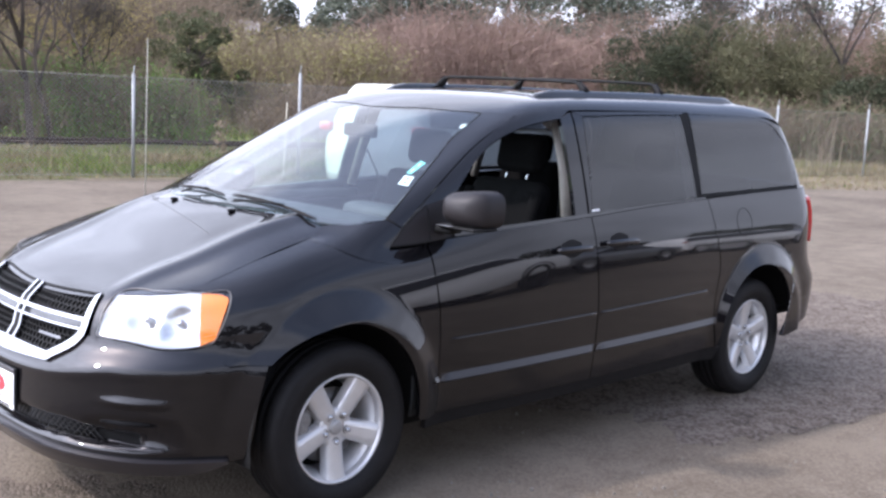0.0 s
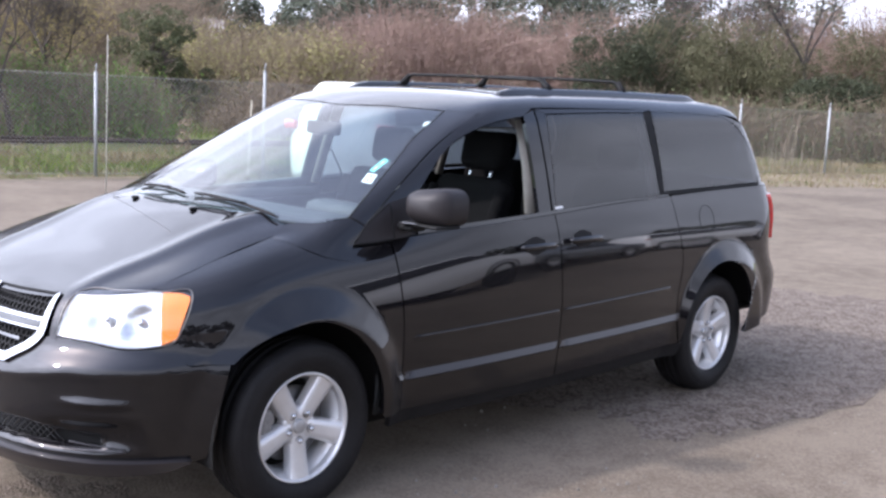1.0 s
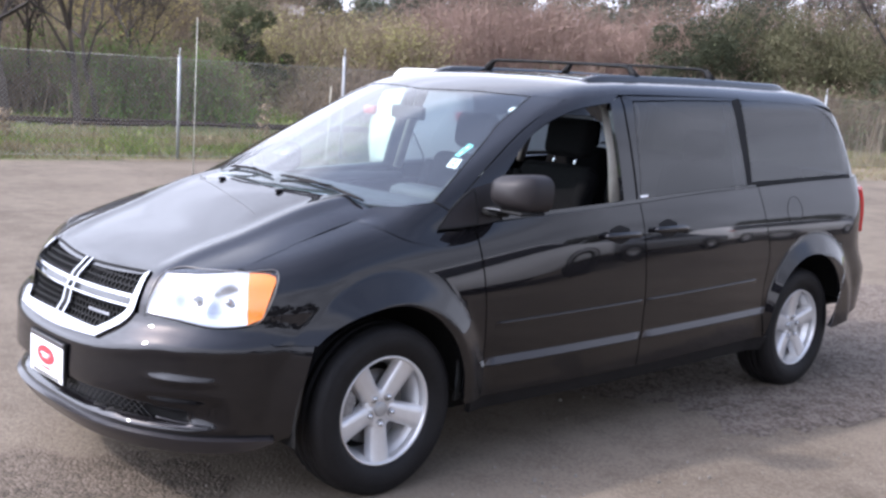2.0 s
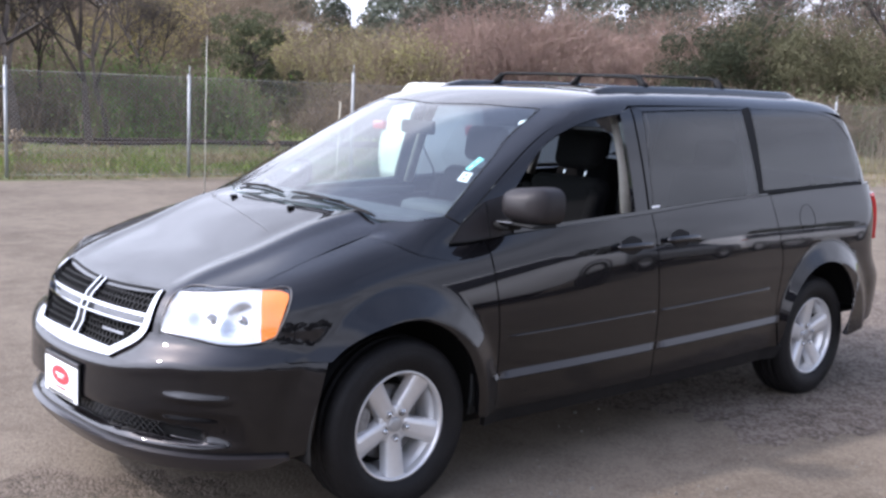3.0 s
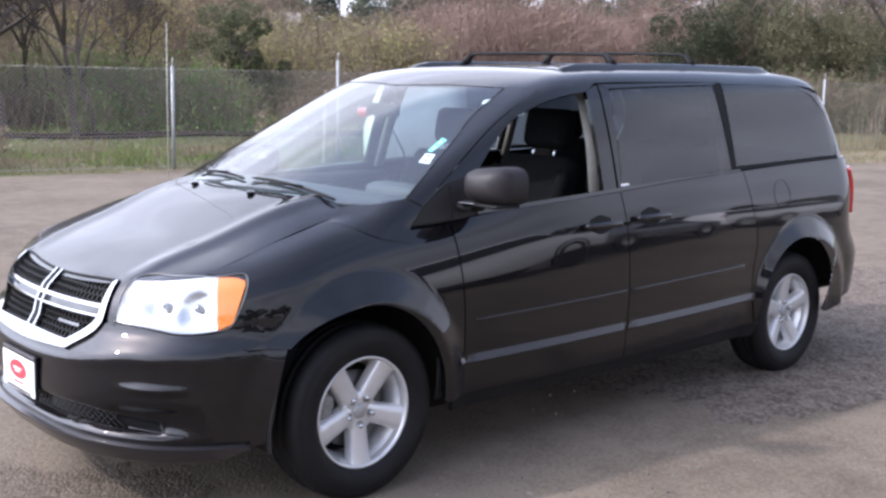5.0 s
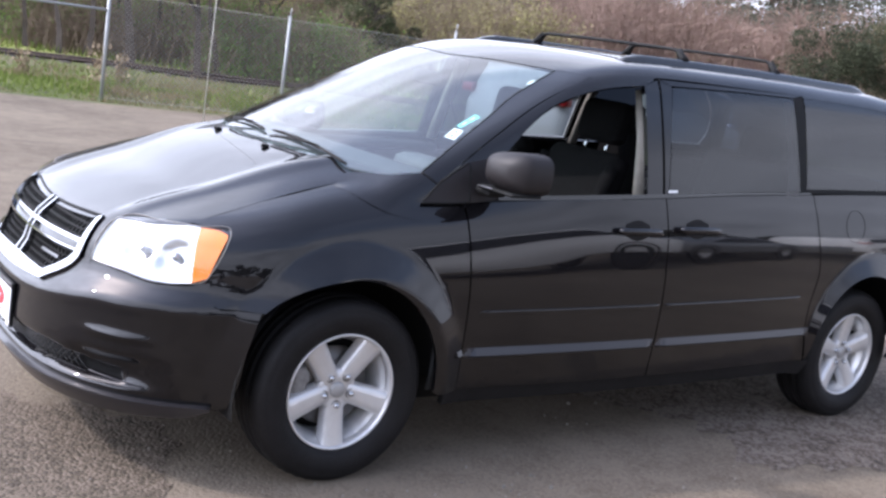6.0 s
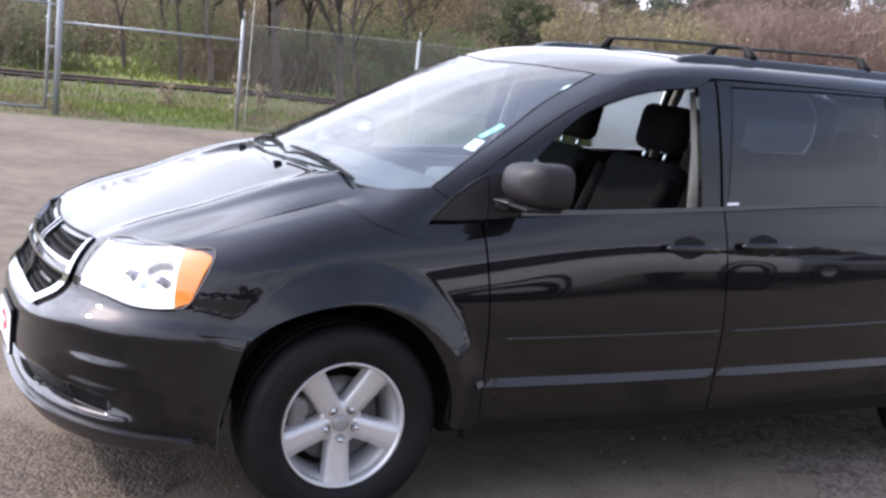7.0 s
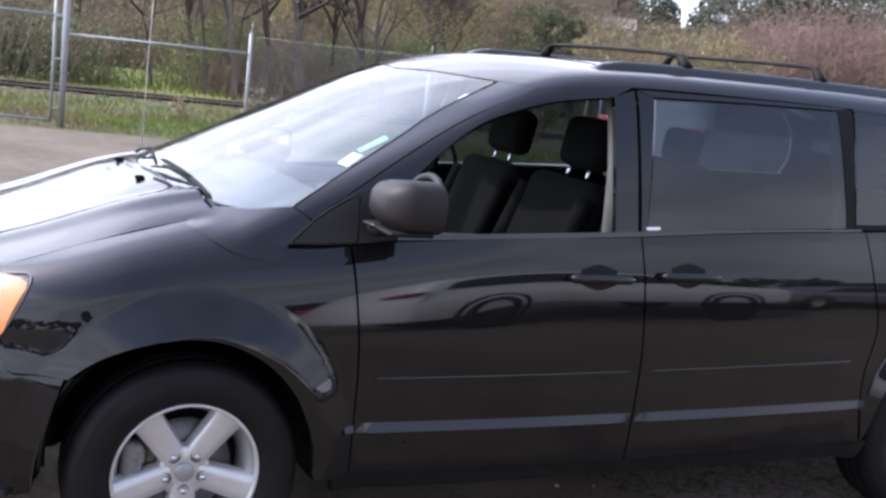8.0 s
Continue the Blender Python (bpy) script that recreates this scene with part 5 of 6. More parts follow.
# ---- plants ----
def leaf_material(name, dark, light, rough=.7):
    """Leaves or twigs that differ piece by piece."""
    m = bpy.data.materials.new(name)
    m.use_nodes = True
    n, l = m.node_tree.nodes, m.node_tree.links
    p = n["Principled BSDF"]
    p.inputs["Roughness"].default_value = rough
    p.inputs["Specular IOR Level"].default_value = .2
    geo, ramp, tex = n.new("ShaderNodeNewGeometry"), n.new("ShaderNodeValToRGB"), n.new("ShaderNodeTexNoise")
    tex.inputs["Scale"].default_value, tex.inputs["Detail"].default_value = .35, 3
    l.new(geo.outputs["Position"], tex.inputs["Vector"])
    add = n.new("ShaderNodeMath")
    add.operation = "MULTIPLY_ADD"
    add.inputs[1].default_value = .45
    half = n.new("ShaderNodeMath")
    half.operation = "MULTIPLY"
    half.inputs[1].default_value = .6
    l.new(geo.outputs["Random Per Island"], add.inputs[0])
    l.new(tex.outputs["Fac"], half.inputs[0])
    l.new(half.outputs[0], add.inputs[2])
    ramp.color_ramp.elements[0].position, ramp.color_ramp.elements[1].position = .22, .78
    ramp.color_ramp.elements[0].color, ramp.color_ramp.elements[1].color = (*dark, 1), (*light, 1)
    l.new(add.outputs[0], ramp.inputs["Fac"])
    l.new(ramp.outputs["Color"], p.inputs["Base Color"])
    # light falls through leaves as well as on them
    glow_through, mix = n.new("ShaderNodeBsdfTranslucent"), n.new("ShaderNodeMixShader")
    mix.inputs[0].default_value = .22
    l.new(ramp.outputs["Color"], glow_through.inputs["Color"])
    l.new(p.outputs[0], mix.inputs[1])
    l.new(glow_through.outputs[0], mix.inputs[2])
    l.new(mix.outputs[0], n["Material Output"].inputs["Surface"])
    return m


BARK = material("grey_brown_bark", (.050, .040, .033), rough=.95, bump=.7, scale=18, vary=.4)
TWIG = leaf_material("bare_twigs", (0.128, 0.097, 0.070), (0.230, 0.176, 0.124))
TWIG_RED = leaf_material("reddish_twigs", (0.189, 0.128, 0.102), (0.312, 0.217, 0.174))
OAK = leaf_material("dark_green_leaves", (0.032, 0.038, 0.020), (0.061, 0.067, 0.038))
OLIVE = leaf_material("olive_leaves", (0.073, 0.073, 0.038), (0.123, 0.116, 0.064))
WILLOW = leaf_material("yellow_green_catkins", (0.236, 0.218, 0.092), (0.333, 0.305, 0.136))
YELLOW = leaf_material("yellow_leaves", (0.320, 0.255, 0.085), (0.450, 0.370, 0.140))
BRAMBLE = leaf_material("bramble_leaves", (0.092, 0.156, 0.038), (0.185, 0.270, 0.075))
SHRUB = leaf_material("green_shrub_leaves", (0.088, 0.108, 0.052), (0.158, 0.182, 0.088))
BROWN = leaf_material("brown_brush", (0.196, 0.151, 0.101), (0.301, 0.232, 0.157))
# distance haze is mixed into this green, paler than the near evergreens
HAZED_GREEN = leaf_material("distant_conifer", (0.056, 0.067, 0.050), (0.133, 0.146, 0.105))
GREEN_GRASS = leaf_material("green_grass", (0.066, 0.100, 0.016), (0.182, 0.232, 0.053))
DRY_GRASS = leaf_material("dry_grass", (0.108, 0.083, 0.045), (0.266, 0.215, 0.127))
EVERGREEN = leaf_material("deep_green_leaves", (0.054, 0.064, 0.032), (0.105, 0.112, 0.058))
STRAW = leaf_material("pale_straw_brush", (0.235, 0.205, 0.115), (0.335, 0.290, 0.170))
REED = leaf_material("dry_reed", (0.139, 0.114, 0.083), (0.304, 0.260, 0.197))

EYE0 = Vector((-2.6, -4.1, 0))


def spot(azimuth, distance):
    """A place by its bearing from +y towards +x, in degrees, and its distance from the yard's corner."""
    a = radians(azimuth)
    x, y = EYE0.x + distance * math.sin(a), EYE0.y + distance * math.cos(a)
    return Vector((x, y, ground_z(x, y)))


class Soup:
    """Triangles and quads gathered for one mesh."""

    def __init__(self):
        self.v, self.f = [], []

    def leaf(self, c, size, r, up=0.0):
        d = Vector((r.gauss(0, 1), r.gauss(0, 1), r.gauss(0, 1) + up)).normalized()
        e = d.orthogonal().normalized()
        e = (Matrix.Rotation(r.random() * 6.28, 3, d) @ e) * size
        g = d.cross(e) * r.uniform(.45, .8)
        n = len(self.v)
        self.v += [c - e, c - g * .8, c + e, c + g]
        self.f.append((n, n + 1, n + 2, n + 3))

    def blade(self, c, height, width, r, lean=.35):
        a = r.random() * 6.28
        s = Vector((math.cos(a), math.sin(a), 0)) * width
        tip = c + Vector((r.gauss(0, lean) * height, r.gauss(0, lean) * height, height))
        n = len(self.v)
        self.v += [c - s, c + s, tip]
        self.f.append((n, n + 1, n + 2))

    def stick(self, a, b, ra, rb):
        d = (b - a).normalized()
        s = d.orthogonal().normalized()
        w = d.cross(s)
        n = len(self.v)
        for p, r in ((a, ra), (b, rb)):
            self.v += [p + s * r, p + (w * .87 - s * .5) * r, p + (-w * .87 - s * .5) * r]
        self.f += [(n, n + 1, n + 4, n + 3), (n + 1, n + 2, n + 5, n + 4), (n + 2, n, n + 3, n + 5)]

    def mesh(self, name, mat, parent=None, label="", origin=None):
        o = origin or Vector((0, 0, 0))
        me = bpy.data.meshes.new(name)
        me.from_pydata([tuple(v - o) for v in self.v], [], self.f)
        me.materials.append(mat)
        ob = new(name, me)
        if parent:
            ob.parent = parent
        else:
            ob.location = o
        return tagged(ob, label) if label else ob


def branch(soup, tips, a, way, length, radius, depth, r, spread=.55, kids=3, rise_up=.12):
    b = a
    bend = way.copy()
    for k in range(3):
        bend = (bend + Vector((r.gauss(0, .10), r.gauss(0, .10), r.gauss(0, .06) + rise_up * .3))).normalized()
        c = b + bend * length / 3
        soup.stick(b, c, radius * (1 - .2 * k), radius * (1 - .2 * (k + 1)))
        b = c
        if depth > 0 and k >= 1 and r.random() < .8:
            side = (bend + Vector((r.gauss(0, spread), r.gauss(0, spread), r.gauss(.1, spread * .6)))).normalized()
            branch(soup, tips, b, side, length * r.uniform(.5, .72), radius * .5, depth - 1, r, spread, kids, rise_up)
    if depth > 0:
        for _ in range(kids - 1):
            side = (bend + Vector((r.gauss(0, spread), r.gauss(0, spread), r.gauss(.1, spread * .5)))).normalized()
            branch(soup, tips, b, side, length * r.uniform(.55, .8), radius * .55, depth - 1, r, spread, kids, rise_up)
    else:
        tips.append(b)


def bare_tree(at, height, girth, label, seed, twig=TWIG, leaves=None, leaf_n=0, leaf_size=.06, lean=(0, 0), depth=5, first=.34):
    r = random.Random(seed)
    tree = tagged(new("tree"), label, "tree")
    tree.location = at
    wood, tips = Soup(), []
    branch(wood, tips, Vector((0, 0, -.1)), Vector((lean[0], lean[1], 1)).normalized(), height * first, girth, depth, r)
    for t in list(tips):
        for _ in range(3):
            e = t + Vector((r.gauss(0, .3), r.gauss(0, .3), r.gauss(.15, .25)))
            wood.stick(t, e, .006, .002)
    wood.mesh("trunk", BARK, tree)
    if leaves:
        crown = Soup()
        for _ in range(leaf_n):
            t = r.choice(tips)
            crown.leaf(t + Vector((r.gauss(0, .5), r.gauss(0, .5), r.gauss(0, .4))), leaf_size * r.uniform(.6, 1.4), r)
        crown.mesh("crown", leaves, tree)
    return tree


def leafy_tree(at, height, width, label, seed, leaves, n=7000, leaf_size=.13, trunk=.16, lobes=16, base=.12):
    r = random.Random(seed)
    tree = tagged(new("tree"), label, "tree")
    tree.location = at
    wood, tips, crown = Soup(), [], Soup()
    branch(wood, tips, Vector((0, 0, -.1)), Vector((0, 0, 1)), height * .30, trunk, 3, r, .5)
    wood.mesh("trunk", BARK, tree)
    blobs = []
    for k in range(lobes):
        a, q = r.random() * 6.28, r.random() ** .5
        z = r.uniform(base, .93)
        w = width * .5 * (1 - .75 * max(0, z - .45) ** 1.3) * q
        blobs.append((Vector((w * math.cos(a), w * math.sin(a), height * z)), r.uniform(.13, .24) * min(width, height)))
    for _ in range(n):
        c, s = r.choice(blobs)
        d = Vector((r.gauss(0, 1), r.gauss(0, 1), r.gauss(0, 1))).normalized() * s * r.uniform(.55, 1.12) ** .7
        d.z *= .8
        p = c + d
        if p.z < .1:
            continue
        if noise.noise(p * (1.6 / max(.6, s))) < -.22:
            continue
        crown.leaf(p, leaf_size * r.uniform(.6, 1.5), r, .4)
    crown.mesh("crown", leaves, tree)
    return tree


def thicket(name, label, category, places, mat, seed, stems=26, leaves=60, leaf_size=.07, stem_mat=None):
    """Brush that nobody could count: twigs and leaves over many places of (bearing, distance, width, height)."""
    r = random.Random(seed)
    a, b = Soup(), Soup()
    for az, dist, w, h in places:
        c = spot(az, dist)
        for _ in range(int(stems * max(1, w))):
            p = c + Vector((r.gauss(0, w * .32), r.gauss(0, w * .32), -.05))
            t = p + Vector((r.gauss(0, .22) * h, r.gauss(0, .22) * h, h * r.uniform(.5, 1.05)))
            m = p.lerp(t, .55) + Vector((r.gauss(0, .06) * h, r.gauss(0, .06) * h, 0))
            th = .004 + .0011 * dist * .35
            a.stick(p, m, th, th * .7)
            a.stick(m, t, th * .7, th * .25)
            for _ in range(2):
                e = m.lerp(t, r.random())
                a.stick(e, e + Vector((r.gauss(0, .2) * h, r.gauss(0, .2) * h, r.uniform(0, .22) * h)), th * .5, th * .15)
        for _ in range(int(leaves * w)):
            u = r.random()
            p = c + Vector((r.gauss(0, w * .34), r.gauss(0, w * .34), h * (1 - u * u) * r.uniform(.05, 1)))
            if noise.noise(p * (1.2 / max(.5, h * .4))) < -.15:
                continue
            b.leaf(p, leaf_size * r.uniform(.6, 1.5), r, .3)
    o = spot(places[0][0], places[0][1])
    ob = tagged(new(name), label, category, kind="stuff")
    ob.location = o
    if a.v:
        a.mesh("stems", stem_mat or TWIG, ob, origin=o)
    if b.v:
        b.mesh("foliage", mat, ob, origin=o)
    return ob


# bare trees by the track
for k, (az, dist, h, g) in enumerate(((20.6, 33, 8, .20), (23.9, 31, 7.5, .14), (24.9, 32.5, 7, .12), (17.2, 34, 7.5, .12), (18.4, 35, 8, .15), (15.6, 36, 7, .12), (21.8, 37, 7.5, .12), (12.8, 38, 7, .10), (26.5, 42, 7, .12), (19.6, 40, 8, .11), (16.4, 42, 8, .13), (22.8, 45, 7.5, .11))):
    bare_tree(spot(az, dist), h, g, "bare winter tree with dark trunk behind the track", 10 + k, lean=(.08 * math.sin(k * 2.1), .05))
bare_tree(spot(8.4, 46), 8.5, .26, "stout bare tree standing in the meadow", 31, first=.4)
for k, (az, dist, h, nl) in enumerate(((27.2, 44, 6.0, 1500), (26.2, 47, 5.5, 900), (17.9, 60, 6.0, 2000), (19.6, 64, 6.0, 1500))):
    bare_tree(spot(az, dist), h, .10, "small tree with thin yellow leaves", 132 + k, leaves=YELLOW, leaf_n=nl * 2, leaf_size=.034, depth=4)
bare_tree(spot(64.6, 55), 9.5, .16, "tall bare tree above the bushes", 34, depth=5, first=.42)
bare_tree(spot(61.3, 62), 9.0, .13, "bare tree above the bushes", 35, depth=5)
bare_tree(spot(57.0, 66), 9.5, .13, "bare tree above the bushes", 37, depth=5)
# evergreens
for k, (az, dist, h, w, mat, lab) in enumerate((
        (31.5, 50, 5.4, 3.0, EVERGREEN, "dark green evergreen oak tree"), (32.8, 51, 4.5, 2.6, EVERGREEN, "dark green evergreen oak tree"), (30.7, 52, 3.8, 2.8, EVERGREEN, "dark green evergreen oak tree"),
        (54.6, 52, 5.0, 4.6, OAK, "dark green evergreen tree in a row"), (56.2, 56, 6.4, 6.5, OAK, "dark green evergreen tree in a row"), (58.8, 54, 5.8, 6.5, OLIVE, "olive green tree in a row"),
        (60.8, 55, 5.4, 6.0, OLIVE, "olive green tree in a row"), (62.6, 57, 5.0, 5.0, OLIVE, "olive green tree in a row"), (66.0, 48, 3.4, 4.0, OAK, "dark green bushy tree"), (67.8, 62, 6.0, 6.0, OLIVE, "olive green tree in a row"))):
    leafy_tree(spot(az, dist), h, w, lab, 50 + k, mat, n=11000 if k < 3 else 32000, leaf_size=.047, lobes=15 if k < 3 else 34)
leafy_tree(spot(14.4, 40), 8.6, 6.5, "dark evergreen tree with a high crown", 78, OAK, n=26000, leaf_size=.05, lobes=30, base=.50)
# far conifers and wooded skyline
for k, (az, dist, h, w) in enumerate(((33.9, 120, 8.5, 5), (38.9, 130, 9.5, 6), (40.5, 135, 9.0, 8), (42.2, 130, 10, 8), (29.0, 125, 9, 8), (27.0, 120, 9, 9), (24.5, 125, 10, 9), (31.0, 140, 9.5, 9), (35.6, 150, 5, 7), (37.0, 155, 5.5, 8), (44.0, 140, 13, 9), (46.0, 150, 15, 12), (48.5, 150, 15, 12), (51.0, 145, 16, 12), (53.5, 140, 15, 12), (47.2, 132, 12, 11), (39.6, 118, 9, 10), (41.6, 120, 11, 11), (43.4, 118, 12, 11), (45.2, 120, 12, 11), (50.6, 118, 12, 11), (53.0, 118, 12, 11), (49.8, 134, 13, 11), (56.0, 130, 14, 12), (59.0, 130, 14, 12), (62.0, 128, 13, 12), (65.5, 126, 12, 11), (35.0, 138, 8, 9), (36.6, 140, 7, 9), (32.2, 134, 9, 9), (21, 130, 12, 10), (18, 130, 12, 10), (14, 130, 11, 10), (10, 130, 11, 10), (6, 130, 11, 11), (2, 130, 11, 11), (-2, 130, 11, 11))):
    leafy_tree(spot(az, dist), h * 1.2, w, "distant tree on the skyline, its green paled for haze", 80 + k, HAZED_GREEN, n=6500, leaf_size=.20, trunk=.25, lobes=22)
# brush
rb = random.Random(9)


def scatter(n, az, dist, wide, high):
    return [(rb.uniform(*az), rb.uniform(*dist), rb.uniform(*wide), rb.uniform(*high)) for _ in range(n)]


thicket("willow_brush", "yellow-green willow thicket beyond the track", "brush", scatter(70, (32.0, 41.5), (52, 82), (2, 3.4), (3.0, 5.2)), WILLOW, 1, stems=18, leaves=1150, leaf_size=.055)
thicket("willow_brush", "yellow-green willow thicket beyond the meadow", "brush", scatter(110, (-6, 31), (62, 95), (2, 3.6), (3.5, 8.0)), WILLOW, 6, stems=24, leaves=560, leaf_size=.065)
thicket("woodland", "grey-brown bare woodland behind the trees", "brush", scatter(120, (-6, 33), (70, 105), (2.4, 4), (5.0, 11)), BROWN, 12, stems=36, leaves=260, leaf_size=.07)
thicket("hillside_brush", "reddish brown bare brush on the hillside", "brush", scatter(220, (41, 55.5), (56, 125), (2.4, 4.5), (3.2, 7.0)), BROWN, 2, stems=40, leaves=320, leaf_size=.06, stem_mat=TWIG_RED)
thicket("hillside_brush", "brown bare brush behind the trees", "brush", scatter(90, (55, 70), (62, 110), (2.4, 4.5), (4.0, 8.5)), BROWN, 3, stems=40, leaves=320, leaf_size=.06, stem_mat=TWIG_RED)
thicket("bramble", "green bramble and ivy along the track", "brush", scatter(26, (24.8, 31.2), (33, 40), (1.2, 2.2), (1.2, 2.5)), BRAMBLE, 4, stems=26, leaves=900, leaf_size=.04)
thicket("bramble", "brown-green bramble along the track", "brush", scatter(60, (35.6, 54), (38, 52), (1.4, 2.6), (.9, 2.3)), BROWN, 5, stems=36, leaves=420, leaf_size=.04)
thicket("bramble", "green shrubs among the brown brush", "brush", scatter(26, (36, 54), (44, 60), (1.4, 2.6), (1.2, 2.8)), OLIVE, 15, stems=20, leaves=420, leaf_size=.06)
thicket("bramble", "brown bare bramble behind the fence", "brush", scatter(30, (16.0, 23), (36, 41), (1.2, 2.2), (.8, 1.8)), BROWN, 7, stems=30, leaves=60, leaf_size=.045, stem_mat=TWIG)
thicket("bramble", "dark green bramble mound beyond the gate", "brush", scatter(46, (-6, 9.8), (34, 40), (1.6, 2.6), (1.5, 2.4)), SHRUB, 8, stems=20, leaves=800, leaf_size=.05)
thicket("bramble", "bushes below the evergreen trees", "brush", scatter(44, (54, 69), (42, 52), (1.6, 2.6), (1.2, 2.6)), SHRUB, 11, stems=30, leaves=800, leaf_size=.038)

thicket("hillside_brush", "yellow-brown hazy brush on the far slope", "brush", scatter(210, (22, 46), (82, 140), (2.6, 4.6), (3.5, 7.5)), WILLOW, 41, stems=20, leaves=380, leaf_size=.08)
thicket("hillside_brush", "brown bare wood on the far slope", "brush", scatter(110, (40, 68), (100, 140), (3, 5), (4, 8)), BROWN, 42, stems=26, leaves=170, leaf_size=.11, stem_mat=TWIG_RED)
thicket("bramble", "green shrubs along the track", "brush", scatter(34, (14, 30.5), (36, 50), (1.6, 2.8), (1.6, 3.4)), BRAMBLE, 43, stems=20, leaves=760, leaf_size=.045)

thicket("brush", "pale straw-coloured brush beyond the meadow", "brush", scatter(110, (-6, 24), (54, 66), (1.8, 3.2), (2.0, 4.6)), STRAW, 51, stems=20, leaves=620, leaf_size=.055)

# reeds, grass
rg = random.Random(21)
reeds = Soup()
for _ in range(46):
    az = rg.gauss(63.4, .55)
    p = spot(az, rg.uniform(32, 37))
    reeds.blade(p, rg.uniform(.9, 2.4), .009, rg, .09)
for _ in range(160):
    p = spot(rg.uniform(61, 67), rg.uniform(31, 38))
    reeds.blade(p, rg.uniform(.2, .7), .010, rg, .3)
tagged(reeds.mesh("reeds", REED), "tall dry pale reeds behind the fence", "reeds", kind="stuff")
green, dry = Soup(), Soup()
for _ in range(52000):
    x = rg.uniform(-8, 36) if rg.random() < .8 else rg.uniform(-3, 14)
    d = abs(rg.gauss(0, 4.2)) - .28
    y = fence_y(x) + d
    p = Vector((x, y, ground_z(x, y) - .01))
    k = noise.noise((x * .45, d * .55, 0)) + .5 * noise.noise((x * 1.7, d * 1.7, 4)) + .35 * math.exp(-((d + .1) / .45) ** 2) + .016 * (x - 9)
    h = rg.uniform(.03, .10) * (1.7 if noise.noise((x * .8, d * .8, 9)) > .18 else 1) * (1.25 if d > .4 else .7)
    (dry if k > rg.gauss(.0, .18) else green).blade(p, h, rg.uniform(.009, .018), rg, .3)
for _ in range(15000):
    x = rg.uniform(8, 40)
    d = verge_edge(x) * rg.random()
    p = Vector((x, fence_y(x) + d, 0))
    (dry if rg.random() < .86 else green).blade(p, rg.uniform(.03, .11), rg.uniform(.008, .016), rg, .45)
for _ in range(14000):
    x = rg.uniform(-12, 40)
    d = rg.uniform(14, 30)
    y = fence_y(x) + d
    (green if rg.random() < .75 else dry).blade(Vector((x, y, ground_z(x, y) - .01)), rg.uniform(.1, .3), .03, rg, .3)
tagged(green.mesh("grass", GREEN_GRASS), "green verge grass", "grass", kind="stuff")
tagged(dry.mesh("dry_grass", DRY_GRASS), "dry tan verge grass and weeds", "grass", kind="stuff")
# dark weed stalk by the track
weeds = Soup()
for az, dist, h in ((33.0, 27.5, .9), (35.3, 27, .55), (19.5, 23, .8), (20.5, 24, .6), (16.0, 23, .5)):
    c = spot(az, dist)
    for _ in range(120):
        weeds.leaf(c + Vector((rg.gauss(0, .08), rg.gauss(0, .08), rg.uniform(0, h))), .05, rg)
tagged(weeds.mesh("weed", BROWN), "dark dead weed stalks", "weeds", kind="stuff")


# ---- utility poles, far house, parked cars ----
POLE = material("weathered_pole", (.30, .27, .24), rough=.9, scale=10, vary=.2)
for az, dist, h in ((44.05, 80, 5.6), (49.5, 84, 6.6)):
    pole = tagged(new("utility_pole"), "pale weathered wooden utility pole", "pole")
    pole.location = spot(az, dist)
    part("mast", tube([(0, 0, -.2), (0, 0, h)], [.13, .09], 10), POLE, pole)
    part("crossarm", box((.9, .1, .1), (0, 0, h - .4), .01), POLE, pole)

STUCCO = material("pale_stucco", (.62, .58, .52), rough=.9, vary=.08, scale=6)
ROOFING = material("grey_roofing", (.22, .20, .19), rough=.9, vary=.2, scale=8)
for az, dist, w, h, lift in ((64.2, 95, 9, 3.4, 2.2), (33.0, 118, 7, 3.0, 2.8)):
    house = tagged(new("house"), "pale distant house among the trees", "house")
    house.matrix_basis = Matrix.Translation(spot(az, dist)) @ pose(0, 0, lift, 0, 0, -az)
    part("wall", box((w, 6, h + 5), (0, 0, h / 2 - 2.5), .02), STUCCO, house)
    bm = bmesh.new()
    a = [bm.verts.new(v) for v in ((-w / 2 - .3, -3.4, h), (w / 2 + .3, -3.4, h), (w / 2 + .3, 3.4, h), (-w / 2 - .3, 3.4, h), (-w / 2 - .3, 0, h + 1.3), (w / 2 + .3, 0, h + 1.3))]
    for f in ((0, 1, 5, 4), (2, 3, 4, 5), (0, 4, 3), (1, 2, 5), (3, 2, 1, 0)):
        bm.faces.new([a[i] for i in f])
    part("roof", bm, ROOFING, house, smooth=False)
    for i in (-1, 1):
        part("window", box((1.2, .06, 1.1), (i * w * .25, -3.02, h * .55), .01), GLOSS_BLACK, house)


def side_profile(kind):
    if kind == "sedan":
        return [(-2.25, .28), (-2.28, .55), (-2.18, .74), (-1.25, .93), (-.45, 1.36), (.0, 1.43), (.65, 1.41), (1.45, 1.05), (2.15, .98), (2.28, .72), (2.25, .30)], [(-1.10, .97), (-.42, 1.32), (.0, 1.385), (.62, 1.365), (1.25, 1.03)]
    return [(-2.30, .32), (-2.33, .70), (-2.22, .95), (-1.25, 1.12), (-.62, 1.64), (-.2, 1.74), (1.7, 1.75), (2.12, 1.64), (2.30, 1.05), (2.33, .62), (2.28, .34)], [(-1.12, 1.16), (-.60, 1.57), (-.2, 1.66), (1.70, 1.66), (2.05, 1.16)]


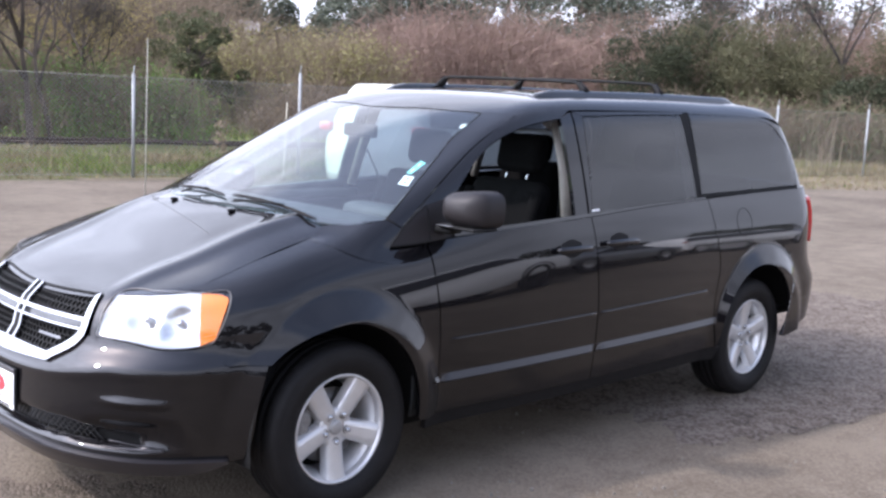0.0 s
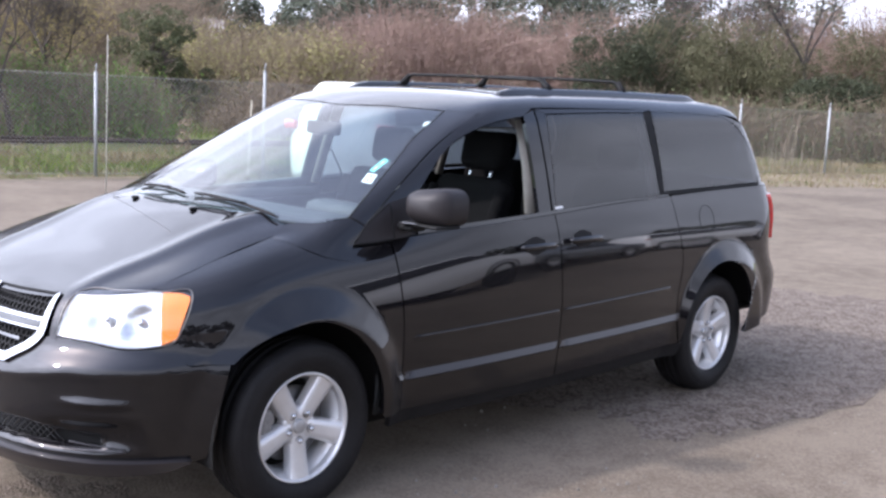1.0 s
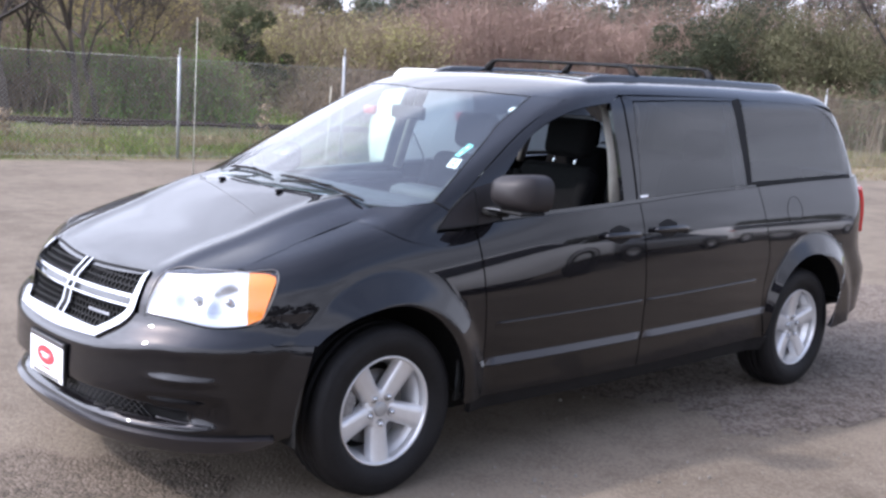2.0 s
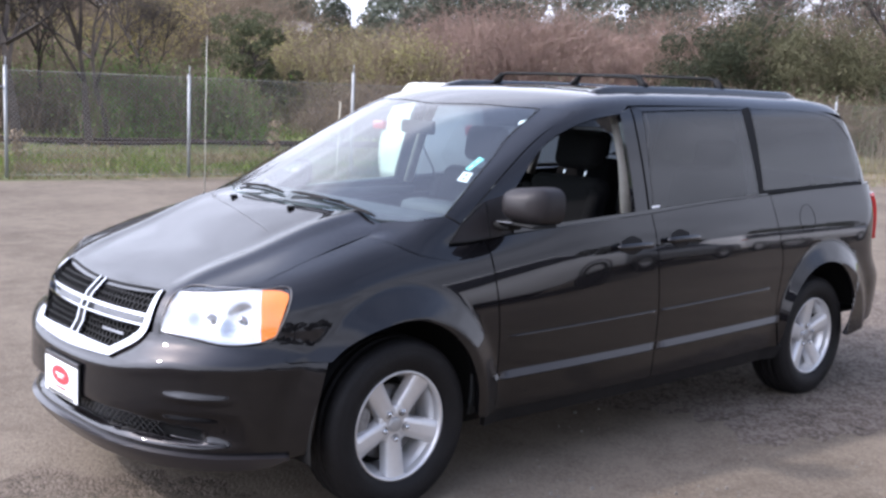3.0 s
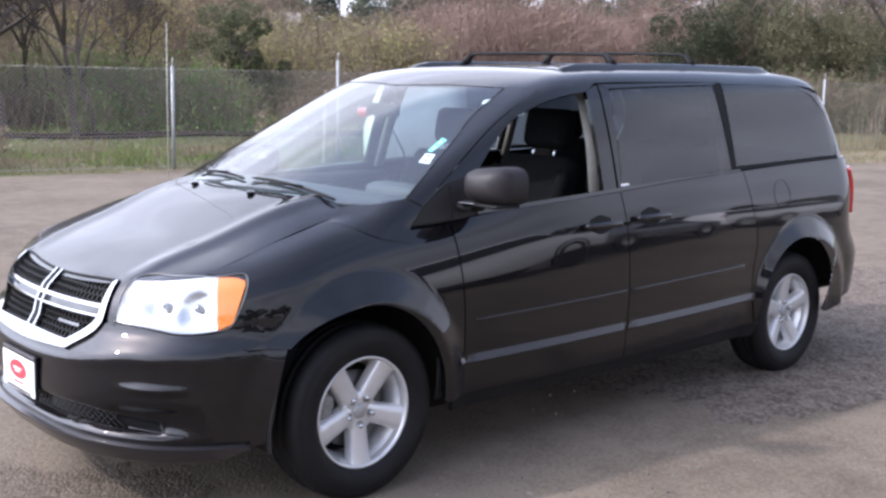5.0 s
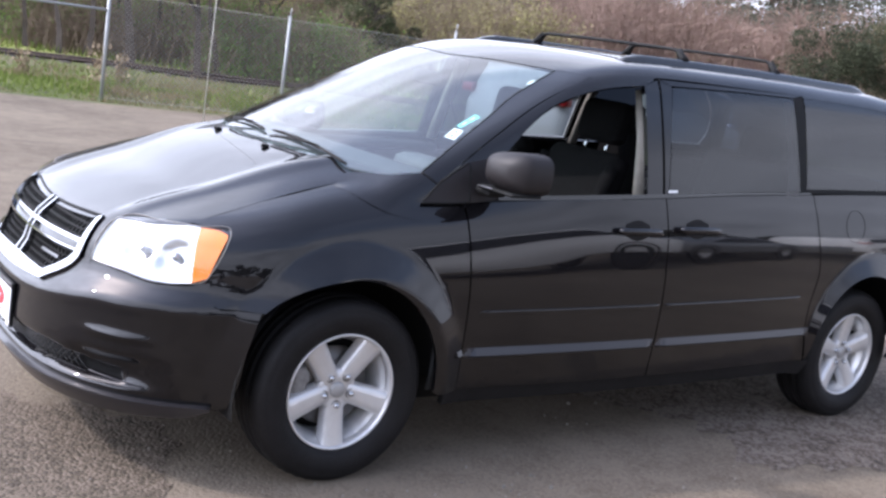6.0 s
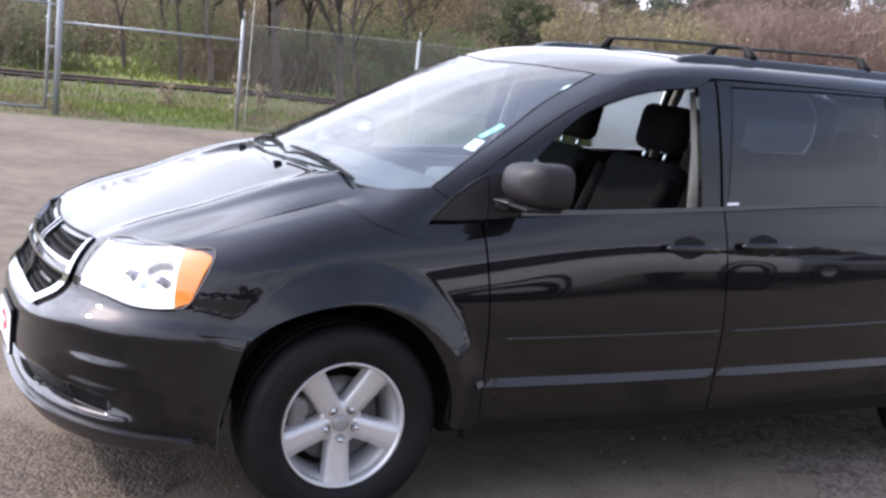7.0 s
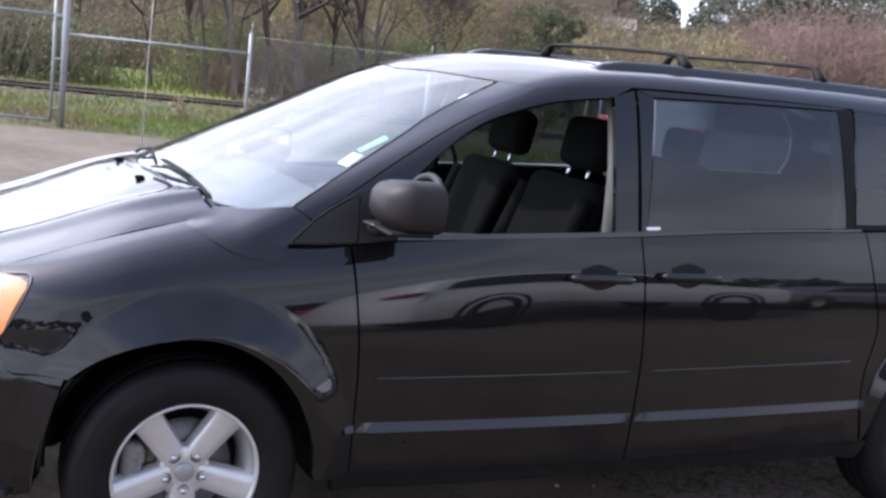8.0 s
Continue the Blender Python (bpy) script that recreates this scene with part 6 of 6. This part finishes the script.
def parked_car(at, heading, kind, paint, label, rim=None):
    """A simple rounded car at the ground place at, its nose towards heading (degrees)."""
    car = tagged(new("parked_car"), label, "car")
    car.matrix_basis = pose(*at, 0, 0, heading)
    outer, win = side_profile(kind)
    half = .90
    bm = bmesh.new()
    rows = []
    fine = fair(outer, 60)
    for s, (inset, lift) in zip((-1, -.97, -.85, -.5, 0, .5, .85, .97, 1), ((.10, 0), (.03, 0), (0, 0), (0, 0), (0, 0), (0, 0), (0, 0), (.03, 0), (.10, 0))):
        row = []
        for x, z in fine:
            tum = max(0, z - .95) * .36
            y = s * (half - tum)
            cx, cz = 0, .75
            k = 1 - inset * .5
            bow = 1 - .05 * abs(s) ** 3
            row.append(bm.verts.new((cx + (x - cx) * k * bow, y, cz + (z - cz) * (1 - inset * .35))))
        rows.append(row)
    for a, b in zip(rows, rows[1:]):
        for i in range(len(fine)):
            bm.faces.new((a[i], a[(i + 1) % len(fine)], b[(i + 1) % len(fine)], b[i]))
    bm.faces.new(rows[0])
    bm.faces.new(rows[-1][::-1])
    bmesh.ops.recalc_face_normals(bm, faces=bm.faces)
    part("body", bm, paint, car)
    top = max(z for _, z in outer)
    for s in (-1, 1):
        g = fair(win, 24)
        bm = bmesh.new()
        lo = [bm.verts.new((x * .97, s * (half - max(0, win[0][1] - .95) * .36 + .012), win[0][1] + .01)) for x, z in g]
        hi = [bm.verts.new((x * .97, s * (half - max(0, z - .95) * .36 - .0 + .004), z - .03)) for x, z in g]
        for i in range(len(g) - 1):
            bm.faces.new((lo[i], lo[i + 1], hi[i + 1], hi[i]))
        part("side_window", bm, GLOSS_BLACK, car)
        for ax in (-1.38, 1.38):
            t = part("tyre", moved(lathe([(.20, -.10), (.30, -.11), (.33, -.06), (.33, .06), (.30, .11), (.2, .10)], 32), Matrix.Translation((ax, s * .80, .33))), RUBBER, car)
            part("rim", moved(lathe([(.001, -.09), (.05, -.095), (.19, -.085), (.215, -.10), (.215, .10), (.19, .085), (.05, .095), (.001, .09)], 24), Matrix.Translation((ax, s * .80, .33))), rim or ALLOY, t)
            part("arch", moved(lathe([(.345, -.008), (.40, -.006), (.405, .006)], 32), Matrix.Translation((ax, s * (half + .0), .36))), BLACK, car)
        zl, yl, wl2 = (.78, .70, .22) if kind == "sedan" else (1.11, .82, .22)
        part("tail_lamp", box((.16, wl2, .13), (2.20, s * yl, zl), .03), RED, car)
        part("head_lamp", box((.20, .26, .13), (-2.14, s * .66, zl - .12), .04), REFLECTOR, car)
    z0 = 1.0 if kind == "sedan" else 1.18
    (x1, zz1), (x2, zz2) = (outer[3], outer[4])
    bm = bmesh.new()
    q = [bm.verts.new(v) for v in ((x1 * .97 - .03, -.68, zz1 + .03), (x1 * .97 - .03, .68, zz1 + .03), (x2 * .97 - .03, .58, zz2 - .02), (x2 * .97 - .03, -.58, zz2 - .02))]
    bm.faces.new(q)
    part("windscreen", bm, GLOSS_BLACK, car)
    return car


SILVER_PAINT = material("silver_car_paint", (.35, .36, .37), rough=.3, metal=.7, vary=.03, coat=.8)
DARK_PAINT = material("dark_car_paint", (.03, .032, .036), rough=.3, metal=.3, vary=.05, coat=.8)
CREAM_PAINT = material("cream_car_paint", (.70, .71, .63), rough=.25, vary=.02, coat=.8)
parked_car((10.46, 8.73, 0), 189, "wagon", CREAM_PAINT, "pale cream parked wagon beyond the van").matrix_basis @= Matrix.Diagonal((1.08, 1.10, 1.05, 1))
lot = "cars in the row opposite"
for x, y, kind, paint, lab, size in ((4.95, -7.4, "wagon", WHITE_PAINT, "long white parked van in the row opposite", (1.22, 1.05, 1.15)), (10.6, -8.3, "sedan", SILVER_PAINT, "silver parked sedan in the row opposite", (1, 1, 1)), (12.6, -10.6, "sedan", DARK_PAINT, "dark grey parked sedan in the row opposite", (1, 1, 1)), (15.8, -8.6, "wagon", WHITE_PAINT, "white parked wagon in the row opposite", (1, 1, 1)), (21.2, -9.0, "sedan", SILVER_PAINT, "silver parked sedan in the row opposite", (1, 1, 1))):
    car = tagged(parked_car((x, y, 0), 180, kind, paint, lab, BLACK if y > -8 else None), group=lot)
    car.matrix_basis @= Matrix.Diagonal((*size, 1))
# dark tree row behind the parked cars
for k in range(15):
    leafy_tree(Vector((-60 + k * 8.5, -34 - 3 * math.sin(k * 1.7), 0)), 5.4 + 1.2 * math.sin(k * 2.3), 9, "dark tree in the row behind the yard", 140 + k, OAK, n=1500, leaf_size=.40, trunk=.2)
